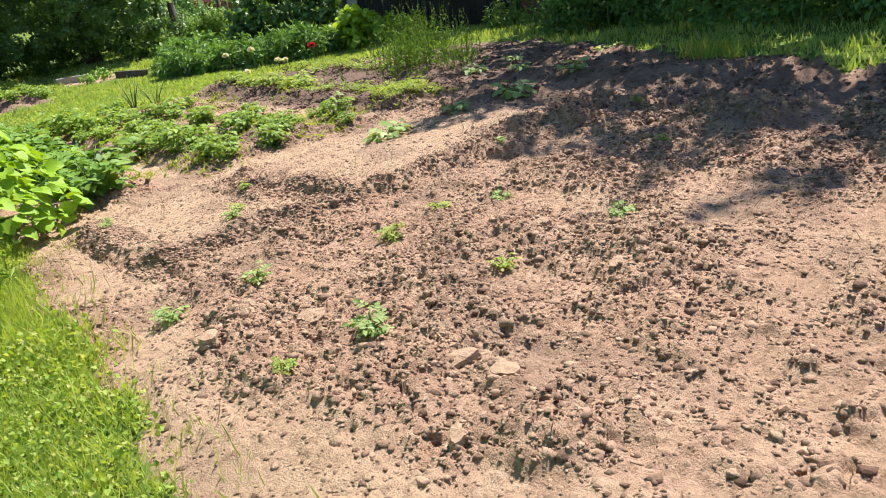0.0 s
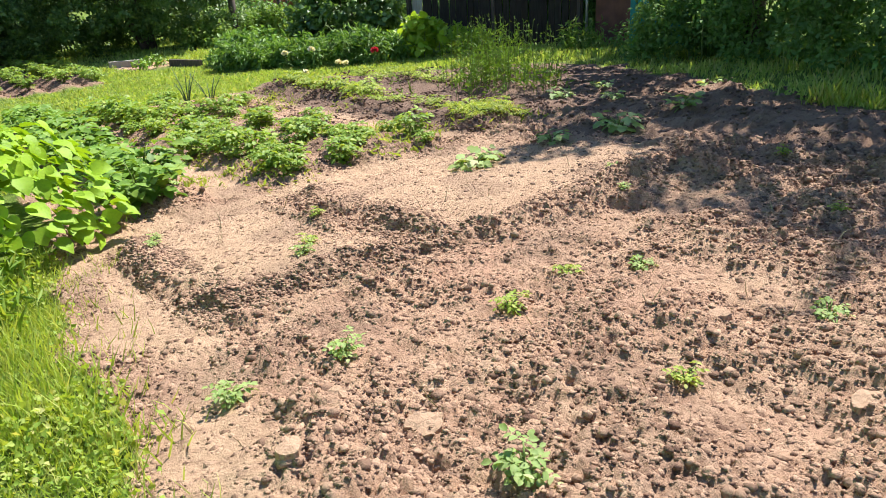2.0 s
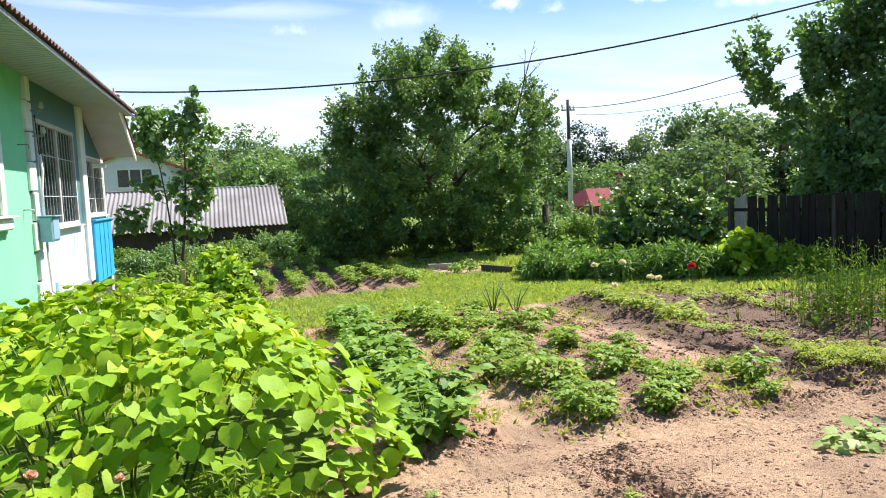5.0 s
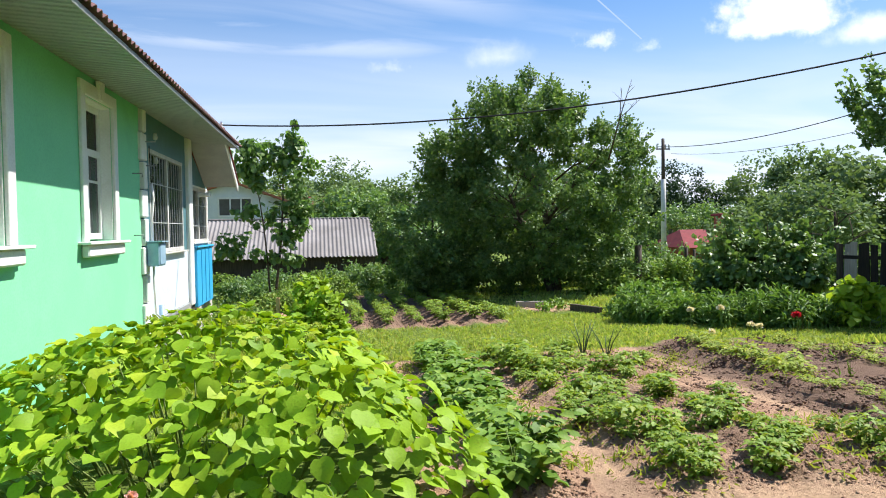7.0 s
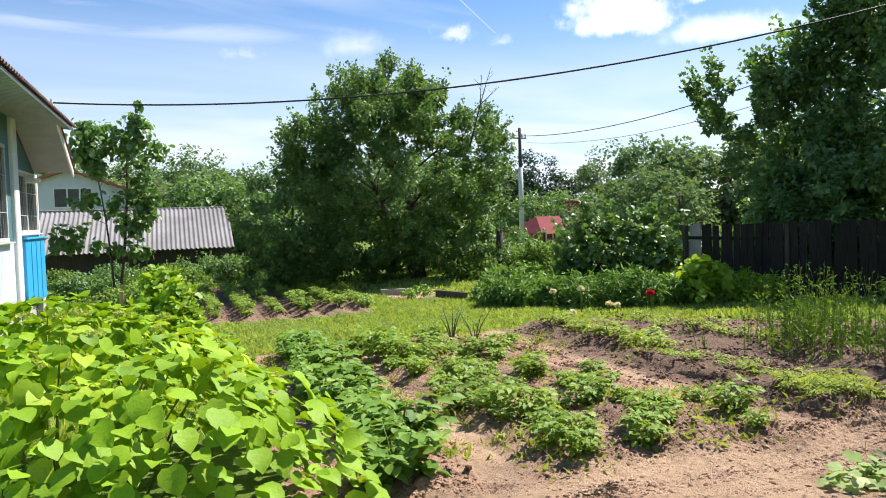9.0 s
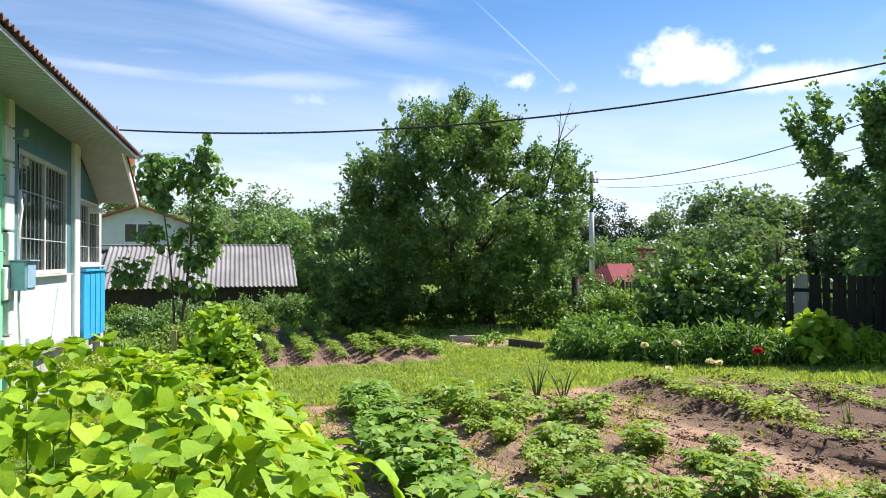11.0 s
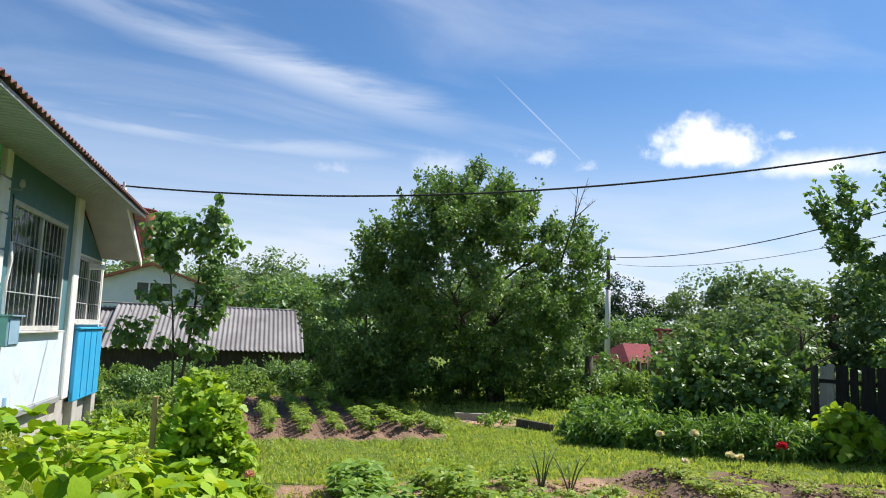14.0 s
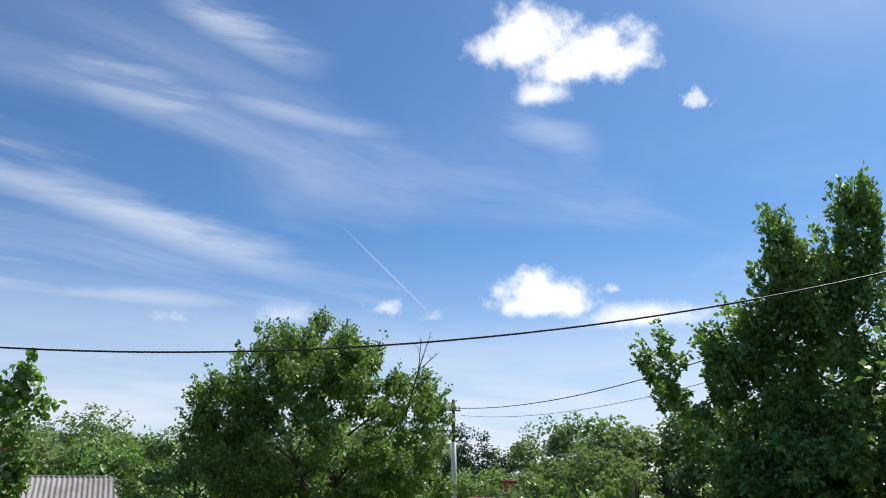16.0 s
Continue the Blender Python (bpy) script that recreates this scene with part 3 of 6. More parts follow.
def clod_shapes(count):
    """Rough lumps of 20 faces."""
    out = []
    for k in range(count):
        bm = bmesh.new()
        if k < 6:
            for a in range(5):
                bm.verts.new((math.cos(a * 1.257 + RNG.uniform(-0.3, 0.3)), math.sin(a * 1.257), RNG.uniform(-0.4, 0.4)))
            bm.verts.new((RNG.uniform(-0.3, 0.3), RNG.uniform(-0.3, 0.3), 0.9))
            bm.verts.new((0, 0, -0.8))
            bm.verts.ensure_lookup_table()
            for a in range(5):
                bm.faces.new((bm.verts[a], bm.verts[(a + 1) % 5], bm.verts[5]))
                bm.faces.new((bm.verts[(a + 1) % 5], bm.verts[a], bm.verts[6]))
            bm.verts.index_update()
        else:
            bmesh.ops.create_icosphere(bm, subdivisions=1, radius=1.0)
        for v in bm.verts:
            v.co *= 0.5 + 0.85 * RNG.random()
            v.co.z *= 0.62
        out.append((np.array([v.co[:] for v in bm.verts]), np.array([[v.index for v in f.verts] for f in bm.faces])))
        bm.free()
    return out


def build_clods(name, label, mat, seed, sets):
    shapes = clod_shapes(10)
    V, F, base = [], [], 0
    for count, x0, x1, y0, y1, lo, hi in sets:
        x, y = RNG.uniform(x0, x1, count), RNG.uniform(y0, y1, count)
        keep = (soil_mask(x, y) > 0.55) & ((RNG.random(count) > 0.93 * trodden(x, y)) | (count < 3000)) & (RNG.random(count) < 0.22 + 0.85 * step(0.24, 0.6, 0.6 * vnoise(x * 2.4, y * 2.4, 28) + 0.4 * vnoise(x * 8, y * 8, seed + 1)))
        x, y = x[keep], y[keep]
        z = height(x, y)
        n = len(x)
        s = lo + (hi - lo) * RNG.random(n) ** 2
        a = RNG.random(n) * 6.28
        for k in range(6 if hi < 0.02 else 4):
            v, f = shapes[k if hi < 0.02 else 6 + k]
            pick = np.arange(n) % (6 if hi < 0.02 else 4) == k
            c, sn, ss = np.cos(a[pick])[:, None], np.sin(a[pick])[:, None], s[pick][:, None]
            w = RNG.uniform(0.7, 1.3, (pick.sum(), 1))
            vx, vy = v[None, :, 0] * ss, v[None, :, 1] * ss * w
            P = np.stack([vx * c - vy * sn + x[pick][:, None], vx * sn + vy * c + y[pick][:, None], v[None, :, 2] * ss + z[pick][:, None] - ss * (0.02 if hi < 0.02 else 0.22)], -1)
            V.append(P.reshape(-1, 3))
            F.append((f[None] + (np.arange(pick.sum()) * len(v))[:, None, None]).reshape(-1, 3) + base)
            base += pick.sum() * len(v)
    me = mesh_from(name, np.concatenate(V), np.concatenate(F))
    me.materials.append(mat)
    tagged(new(name, me), label, "soil clods", kind="stuff")


build_clods("soil_clods", "crumbs and lumps of dry reddish soil on the tilled plot", CLOD, 71, ((90000, -0.5, 4.3, -3.5, 2.6, 0.005, 0.0155), (24000, -0.5, 4.6, -3.6, 3.0, 0.010, 0.026), (2600, 0.28, 0.62, 0.15, 2.0, 0.010, 0.019), (2400, 0.35, 1.6, 0.1, 0.45, 0.010, 0.019), (2600, 1.6, 2.0, -0.1, 2.2, 0.010, 0.019), (6000, -0.3, 4.5, 2.0, 10.0, 0.008, 0.022)))
build_clods("large_clods", "fist-sized lumps of dry mud among the crumbs", CRUST, 79, ((260, -0.3, 4.6, -3.0, 2.0, 0.02, 0.036),))
# dark lumps on dug ground, also where tree shade is painted in
build_clods("damp_clods", "dark lumps of freshly dug soil, tone also deepened for tree shade", CLOD_DARK, 73, ((15000, 4.0, 9.0, -3.6, 10.0, 0.010, 0.034), (1600, -0.2, 3.6, 14.6, 22.5, 0.015, 0.035), (4500, 2.8, 5.2, -3.6, 2.0, 0.01, 0.03), (6000, 1.9, 3.9, 2.4, 9.6, 0.008, 0.022), (5000, 4.1, 6.2, 2.6, 9.8, 0.012, 0.034)))


# ---- leaves ----
def unit(v):
    return v / np.maximum(np.linalg.norm(v, axis=-1, keepdims=True), 1e-9)


LEAF = {
    # across, along, up; faces
    "kite": ([(0, 0, 0), (-0.32, 0.45, 0.09), (0, 1, -0.1), (0.32, 0.45, 0.09)], [(0, 3, 2), (0, 2, 1)]),
    "oval": ([(0, 0, 0), (-0.3, 0.28, 0.08), (-0.3, 0.65, 0.05), (0, 1, -0.12), (0.3, 0.65, 0.05), (0.3, 0.28, 0.08), (0, 0.5, 0.0)], [(0, 6, 1), (1, 6, 2), (2, 6, 3), (3, 6, 4), (4, 6, 5), (5, 6, 0)]),
    "heart": ([(0, 0, 0), (-0.22, -0.07, 0.03), (-0.43, 0.10, 0.07), (-0.50, 0.38, 0.07), (-0.34, 0.72, 0.02), (0, 1.0, -0.16), (0.34, 0.72, 0.02), (0.50, 0.38, 0.07), (0.43, 0.10, 0.07), (0.22, -0.07, 0.03), (0, 0.35, 0.0), (0, 0.7, -0.05)], [(0, 10, 2), (0, 2, 1), (2, 10, 3), (3, 10, 4), (10, 11, 4), (4, 11, 5), (11, 6, 5), (10, 6, 11), (10, 7, 6), (8, 7, 10), (0, 8, 10), (0, 9, 8)]),
    "blade": ([(-0.05, 0, 0), (0.05, 0, 0), (0.04, 0.5, 0.02), (-0.04, 0.5, 0.02), (0, 1, -0.12)], [(0, 1, 2), (0, 2, 3), (3, 2, 4)]),
    "lance": ([(0, 0, 0), (-0.13, 0.4, 0.05), (0, 1, -0.15), (0.13, 0.4, 0.05)], [(0, 3, 2), (0, 2, 1)]),
    "lobed": ([(0, 0, 0), (-0.25, -0.05, 0.03), (-0.5, 0.28, 0.0), (-0.27, 0.42, 0.04), (-0.3, 0.78, -0.02), (0, 1.0, -0.1), (0.3, 0.78, -0.02), (0.27, 0.42, 0.04), (0.5, 0.28, 0.0), (0.25, -0.05, 0.03), (0, 0.4, 0.0)], [(0, 10, 1), (1, 10, 2), (2, 10, 3), (3, 10, 4), (4, 10, 5), (5, 10, 6), (6, 10, 7), (7, 10, 8), (8, 10, 9), (9, 10, 0)]),
}


def leaf_mesh(name, P, D, N, size, shape, mat, width=1.0):
    """Many leaves as one mesh: bases P, ways D, upper sides N, lengths."""
    tv, tf = np.array(LEAF[shape][0], float), np.array(LEAF[shape][1])
    P, size = np.asarray(P, float), np.broadcast_to(size, len(P)).astype(float)
    D = unit(np.asarray(D, float))
    N = unit(N - D * np.sum(N * D, -1, keepdims=True))
    X = np.cross(D, N)
    tv = tv * np.array([width, 1, 1])
    curl = RNG.uniform(0.4, 1.8, (len(P), 1, 1))
    V = P[:, None] + size[:, None, None] * (tv[None, :, :1] * X[:, None] + tv[None, :, 1:2] * D[:, None] + curl * tv[None, :, 2:] * N[:, None])
    F = (tf[None] + (np.arange(len(P)) * len(tv))[:, None, None]).reshape(-1, 3)
    me = mesh_from(name, V.reshape(-1, 3), F)
    me.materials.append(mat)
    return me


def rand_dirs(n):
    return unit(RNG.normal(size=(n, 3)))


def blob_leaves(centres, radii, per, squash=0.8, shell=0.5, droop=0.3):
    """Leaf bases, ways and upper sides in clumps round centres."""
    c = np.repeat(np.asarray(centres, float), per, axis=0)
    r = np.repeat(np.asarray(radii, float), per)
    d = rand_dirs(len(c))
    rad = (shell + (1 - shell) * RNG.random(len(c))) * np.sqrt(RNG.random(len(c)) * 0.6 + 0.4)
    P = c + d * (r * rad)[:, None] * np.array([1, 1, squash])
    D = unit(d * 0.8 + rand_dirs(len(c)) * 0.9 + np.array([0, 0, -droop]))
    N = unit(d * 0.5 + rand_dirs(len(c)) * 0.6 + np.array([0, 0, 0.9]))
    return P, D, N


# ---- the green house ----
M_OLDWHITE = plain("weathered white paint", (0.46, 0.45, 0.42), (0.60, 0.59, 0.56), 5.0, 0.75, 0.0, 40.0, 0.3, 0.25, (0.33, 0.29, 0.25))
M_BARGREY = plain("grey painted bar", (0.36, 0.38, 0.38), (0.46, 0.48, 0.48), 5.0, 0.6)
WX = -3.12      # outer face of the long wall
EX, EZ = -2.2, 3.52    # eave edge


def wall_with_holes(name, x0, x1, y0, y1, z0, z1, holes, mat, parent, label=""):
    """A wall along y with openings (y0, y1, z0, z1), made of butted blocks in one mesh."""
    bm = bmesh.new()
    ys = sorted({y0, y1, *[h[0] for h in holes], *[h[1] for h in holes]})
    zs = sorted({z0, z1, *[h[2] for h in holes], *[h[3] for h in holes]})
    grid = {(a, b): bm.verts.new((x1, a, b)) for a in ys for b in zs}
    faces = []
    for a, b in zip(ys, ys[1:]):
        for c, d in zip(zs, zs[1:]):
            if not any(h[0] <= a and b <= h[1] and h[2] <= c and d <= h[3] for h in holes):
                faces.append(bm.faces.new((grid[a, c], grid[b, c], grid[b, d], grid[a, d])))
    back = bmesh.ops.extrude_face_region(bm, geom=faces)
    bmesh.ops.translate(bm, vec=(x0 - x1, 0, 0), verts=[v for v in back["geom"] if isinstance(v, bmesh.types.BMVert)])
    bmesh.ops.recalc_face_normals(bm, faces=bm.faces)
    return part(name, bm, mat, parent, label)


def house_window(y0, y1, z0, z1, parent):
    """A white casement deep in its opening, with surround, ledge and curtains."""
    # backing sheet with the room's darkness painted on
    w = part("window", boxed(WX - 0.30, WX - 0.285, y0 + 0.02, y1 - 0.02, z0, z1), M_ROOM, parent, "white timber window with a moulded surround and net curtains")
    reveal = bmesh.new()
    box(reveal, WX - 0.2, WX - 0.002, y0 + 0.002, y0 + 0.02, z0, z1)
    box(reveal, WX - 0.2, WX - 0.002, y1 - 0.02, y1 - 0.002, z0, z1)
    box(reveal, WX - 0.2, WX - 0.002, y0 + 0.02, y1 - 0.02, z1 - 0.02, z1 - 0.002)
    part("reveal", reveal, M_WHITE, w)
    fx = WX - 0.16
    fr = bmesh.new()
    for a, b, c, d in ((y0 + 0.02, y0 + 0.09, z0 + 0.02, z1 - 0.02), (y1 - 0.09, y1 - 0.02, z0 + 0.02, z1 - 0.02), (y0 + 0.09, y1 - 0.09, z0 + 0.02, z0 + 0.10), (y0 + 0.09, y1 - 0.09, z1 - 0.1, z1 - 0.02), ((y0 + y1) / 2 - 0.04, (y0 + y1) / 2 + 0.04, z0 + 0.1, z0 + 1.1), (y0 + 0.09, y1 - 0.09, z0 + 1.1, z0 + 1.19)):
        box(fr, fx - 0.03, fx + 0.03, a, b, c, d, 0.006)
    part("window_frame", fr, M_WHITE, w)
    bars = bmesh.new()
    for s in (y0 + 0.1, (y0 + y1) / 2 + 0.04):
        box(bars, fx - 0.015, fx + 0.015, s, s + (y1 - y0) / 2 - 0.14, z0 + 0.76, z0 + 0.79)
    part("glazing_bar", bars, M_WHITE, w)
    for a, b, c, d in ((y0 + 0.09, (y0 + y1) / 2 - 0.04, z0 + 0.1, z0 + 1.1), ((y0 + y1) / 2 + 0.04, y1 - 0.09, z0 + 0.1, z0 + 1.1), (y0 + 0.09, y1 - 0.09, z0 + 1.19, z1 - 0.1)):
        p = part("pane", boxed(fx - 0.004, fx + 0.0, a, b, c, d), M_GLASS, w)
        p.visible_shadow = False
    cur = bmesh.new()
    n = 46
    ring = [(cur.verts.new((WX - 0.25 + 0.012 * math.sin(i * 1.3), y0 + 0.05 + (y1 - y0 - 0.1) * i / n, z0 + 0.06)), cur.verts.new((WX - 0.25 + 0.012 * math.sin(i * 1.3 + 0.3), y0 + 0.05 + (y1 - y0 - 0.1) * i / n, z0 + 1.12))) for i in range(n + 1)]
    for a, b in zip(ring, ring[1:]):
        cur.faces.new((a[0], b[0], b[1], a[1]))
    part("curtain", cur, M_CURTAIN, w)
    # flat surround with a keystone
    for kind, a, b, c, d in (("jamb_board", y0 - 0.17, y0, z0, z1 + 0.16), ("jamb_board", y1, y1 + 0.17, z0, z1 + 0.16), ("head_board", y0, y1, z1, z1 + 0.16)):
        part(kind, boxed(WX + 0.002, WX + 0.045, a, b, c, d, 0.008), M_WHITE, w)
    k = bmesh.new()
    m = (y0 + y1) / 2
    ks = [k.verts.new((x, y, z)) for x in (WX + 0.03, WX + 0.075) for y, z in ((m - 0.06, z1 + 0.01), (m + 0.06, z1 + 0.01), (m + 0.12, z1 + 0.24), (m - 0.12, z1 + 0.24))]
    for f in ((3, 2, 1, 0), (4, 5, 6, 7), (0, 1, 5, 4), (1, 2, 6, 5), (2, 3, 7, 6), (3, 0, 4, 7)):
        k.faces.new([ks[i] for i in f])
    part("keystone", k, M_WHITE, w)
    led = bmesh.new()
    box(led, WX - 0.12, WX + 0.15, y0 - 0.30, y1 + 0.30, z0 - 0.035, z0 - 0.002, 0.006)
    part("window_sill", led, M_WHITE, w, "sheet metal ledge")
    low = boxed(WX + 0.002, WX + 0.10, y0 - 0.2, y1 + 0.2, z0 - 0.19, z0 - 0.035, 0.02)
    part("apron", low, M_WHITE, w)


def barred_window(y0, y1, z0, z1, lights, parent, x=None):
    """A verandah window: white frame, many upright bars, dim glass."""
    x = WX - 0.05 if x is None else x
    # sheet behind the bars, coloured dark in place of an unlit interior
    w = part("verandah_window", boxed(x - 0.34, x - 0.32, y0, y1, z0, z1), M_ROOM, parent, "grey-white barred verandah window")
    f = bmesh.new()
    step_y = (y1 - y0) / lights
    for i in range(lights + 1):
        yy = y0 + step_y * i
        a, b = (yy, yy + 0.07) if i == 0 else (yy - 0.07, yy) if i == lights else (yy - 0.045, yy + 0.045)
        box(f, x - 0.04, x + 0.04, a, b, z0 + 0.07, z1 - 0.07, 0.005)
    box(f, x - 0.04, x + 0.045, y0, y1, z0, z0 + 0.07, 0.005)
    box(f, x - 0.04, x + 0.045, y0, y1, z1 - 0.07, z1, 0.005)
    part("window_frame", f, M_OLDWHITE, w)
    for i in range(lights):
        a, b = y0 + step_y * i + 0.05, y0 + step_y * (i + 1) - 0.05
        p = part("pane", boxed(x - 0.012, x - 0.006, a, b, z0 + 0.07, z1 - 0.07), M_GLASS, w)
        p.visible_shadow = False
        for k in range(1, 6):
            yy = a + (b - a) * k / 6
            part("bar", boxed(x + 0.005, x + 0.016, yy - 0.006, yy + 0.006, z0 + 0.07, z1 - 0.07), M_BARGREY, w)
        for zz in (z0 + (z1 - z0) * 0.30, z0 + (z1 - z0) * 0.68):
            part("bar", boxed(x + 0.021, x + 0.032, a, b, zz - 0.008, zz + 0.008), M_BARGREY, w)
    part("window_sill", boxed(x + 0.0, x + 0.13, y0 - 0.03, y1 + 0.03, z0 - 0.03, z0 - 0.002, 0.004), M_OLDWHITE, w)


def corrugated(x0, z0, x1, z1, y0, y1, pitch, amp, thick=0.008, along="y"):
    """A wavy sheet between two lines; the waves repeat along y."""
    n = int((y1 - y0) / pitch * 6)
    bm = bmesh.new()
    nz = Vector((-(z1 - z0), 0, x1 - x0)).normalized()
    if nz.z < 0:
        nz = -nz
    top = []
    for i in range(n + 1):
        y = y0 + (y1 - y0) * i / n
        o = nz * (amp * math.sin(2 * math.pi * (y - y0) / pitch))
        row = [Vector((x0, y, z0)) + o, Vector((x1, y, z1)) + o]
        top.append([bm.verts.new(p) for p in row] + [bm.verts.new(p - nz * thick) for p in row])
    for a, b in zip(top, top[1:]):
        for q in ((a[0], b[0], b[1], a[1]), (a[2], a[3], b[3], b[2]), (a[0], a[2], b[2], b[0]), (a[1], b[1], b[3], a[3])):
            f = bm.faces.new(q)
    bmesh.ops.recalc_face_normals(bm, faces=bm.faces)
    return bm


def build_house():
    h = tagged(empty("house", WX - 3.5, 5.0, 0.0), "mint green rendered house with white trim and a glazed verandah", "house")
    # the long wall stands slightly askew to the walk
    h.matrix_basis = Matrix.Translation((WX, 14.0, 0)) @ Matrix.Rotation(radians(-0.65), 4, "Z") @ Matrix.Translation((-WX, -14.0, 0))
    wins = [(0.68, 1.84), (4.10, 5.26), (7.51, 8.67)]
    z0, z1 = 1.56, 3.34
    wall_with_holes("wall", WX - 0.3, WX, -6.0, 10.18, -1.2, 3.66, [(a, b, z0, z1) for a, b in wins], M_GREENWALL, h, "mint green rendered wall")
    for a, b in wins:
        house_window(a, b, z0, z1, h)
    part("wall", boxed(WX - 8.3, WX - 8.0, -6.0, 17.0, -1.2, 3.66), M_GREENWALL, h)
    part("wall", boxed(WX - 7.99, WX - 0.31, -6.0, -5.7, -1.2, 3.66), M_GREENWALL, h)
    # corner quoins
    for i in range(9):
        zz = -0.35 + i * 0.45
        wide = 0.36 if i % 2 else 0.2
        part("quoin", boxed(WX - 0.29, WX + 0.05, 10.48 - wide, 10.48, zz, min(zz + 0.425, 3.63), 0.015), M_WHITE, h)
    # verandah
    vy0, vy1 = 10.48, 14.3
    wall_with_holes("verandah_wall", WX - 0.25, WX - 0.01, vy0 + 0.003, vy1, 0.2, 1.28, [], M_PALE, h, "pale blue boarded verandah parapet")
    wall_with_holes("verandah_wall", WX - 0.25, WX - 0.02, vy0 + 0.003, vy1, 1.281, 3.66, [(10.86, 13.66, 1.30, 3.05)], M_TEAL, h, "dark teal boarded wall")
    barred_window(10.86, 13.66, 1.30, 3.05, 2, h)
    part("column", boxed(WX - 0.22, WX + 0.06, 14.02, 14.40, 0.12, 3.62, 0.02), M_WHITE, h, "white square corner column")
    part("skirting_board", boxed(WX - 0.2, WX + 0.03, vy0 + 0.02, 14.0, 0.1, 0.195, 0.01), M_SOFFIT, h)
    part("footing", boxed(WX - 0.5, WX - 0.12, vy0 + 0.01, 17.0, -1.3, 0.09), M_CONCRETE, h, "shaded concrete footing")
    # porch bay with a gable that faces the garden
    py0, py1 = 14.41, 17.02
    part("porch_wall", boxed(WX - 0.25, WX - 0.05, py0, py1, 0.2, 1.36), M_PALE, h)
    wall_with_holes("porch_wall", WX - 0.25, WX - 0.05, py0, py1, 1.361, 2.7, [(py0 + 0.25, py1 - 0.12, 1.42, 2.66)], M_WHITE, h)
    barred_window(py0 + 0.25, py1 - 0.12, 1.42, 2.66, 2, h, WX - 0.10)
    b = part("blue_panel", boxed(WX - 0.045, WX + 0.03, 14.9, 17.0, 0.0, 1.30, 0.01), M_BLUE, h, "bright blue painted panel under the porch window")
    part("cap_rail", boxed(WX - 0.045, WX + 0.07, 14.88, 17.03, 1.303, 1.345, 0.008), M_BLUE, b)
    for i in range(1, 4):
        part("batten", boxed(WX + 0.031, WX + 0.042, 14.9 + i * 0.52, 14.93 + i * 0.52, 0.04, 1.28), M_BLUE, b)
    part("pillar", boxed(WX - 0.28, WX + 0.02, 15.0, 15.36, -1.0, -0.005, 0.01), M_CONCRETE, h)
    part("pillar", boxed(WX - 0.28, WX + 0.02, 16.55, 16.9, -1.0, -0.005, 0.01), M_CONCRETE, h)
    g = bmesh.new()
    apex, foot = (13.4, 4.1), (16.95, 2.62)
    prof = [(py0, 2.701), (foot[0], 2.701), (foot[0] - 0.35, 2.80), (py0, 3.6)]
    vs = [[g.verts.new((x, y, z)) for y, z in prof] for x in (WX - 0.2, WX - 0.05)]
    g.faces.new(vs[0])
    g.faces.new(vs[1][::-1])
    for i in range(4):
        j = (i + 1) % 4
        g.faces.new((vs[0][i], vs[1][i], vs[1][j], vs[0][j]))
    part("gable_wall", g, M_TEAL, h, "dark teal porch gable")
    lamp = part("lamp_bracket", boxed(WX - 0.045, WX + 0.25, 15.5, 15.62, 2.45, 2.55, 0.02), M_WHITE, h, "white lamp bracket")
    # porch roof: soffit, barge board, sheet
    sl = (2.80 - 3.72) / (16.45 - 14.4)

    def rz(y):
        return 3.72 + sl * (y - 14.4)
    for nm, x0, x1, ya, yb, up, thick, mt in (("porch_soffit", WX - 0.04, -2.42, 14.2, 16.6, 0.0, 0.02, M_SOFFIT), ("barge_board", -2.419, -2.385, 14.1, 16.7, -0.05, 0.15, M_WHITE), ("porch_roof", -6.5, -2.36, 14.75, 16.75, 0.11, 0.02, M_ROOFRED)):
        bm = bmesh.new()
        c = [bm.verts.new((x, y, rz(y) + up + dz)) for x in (x0, x1) for y in (ya, yb) for dz in (0, thick)]
        for f in ((0, 1, 3, 2), (4, 6, 7, 5), (0, 4, 5, 1), (2, 3, 7, 6), (0, 2, 6, 4), (1, 5, 7, 3)):
            bm.faces.new([c[i] for i in f])
        bmesh.ops.recalc_face_normals(bm, faces=bm.faces)
        part(nm, bm, mt, h)
    # main roof
    part("roof", corrugated(EX - 5.2, EZ + 2.55, EX + 0.05, EZ + 0.07, -6.3, 15.55, 0.16, 0.022), M_ROOFOLD, h, "faded red-brown corrugated roof sheet")
    part("roof", corrugated(EX - 10.5, EZ + 0.07, EX - 5.2, EZ + 2.55, -6.3, 15.55, 0.16, 0.022), M_ROOFOLD, h)
    part("fascia", boxed(EX - 0.02, EX, -6.3, 15.5, EZ - 0.02, EZ + 0.035, 0.004), M_SOFFIT, h, "grey eave board")
    slat = boxed(0.004, 0.91, -0.048, 0.048, -0.03, 0.0, 0.012)
    first = None
    y = -0.5
    dz = 0.075
    tilt = math.degrees(math.atan2(-dz, EX - WX))
    while y < 15.4:
        if first is None:
            first = part("slat", slat, M_SOFFIT, h, "")
        else:
            o = new("slat", first.data)
            o.parent = h
        (first if y < -0.45 else o).matrix_basis = pose(WX, y, 3.625, 0, -tilt, 0)
        y += 0.14
    # dark sheet over the slats, paints the shade in their gaps
    part("soffit_board", boxed(WX, EX - 0.03, -6.3, 15.5, 3.632, 3.65), M_DARKWOOD, h)
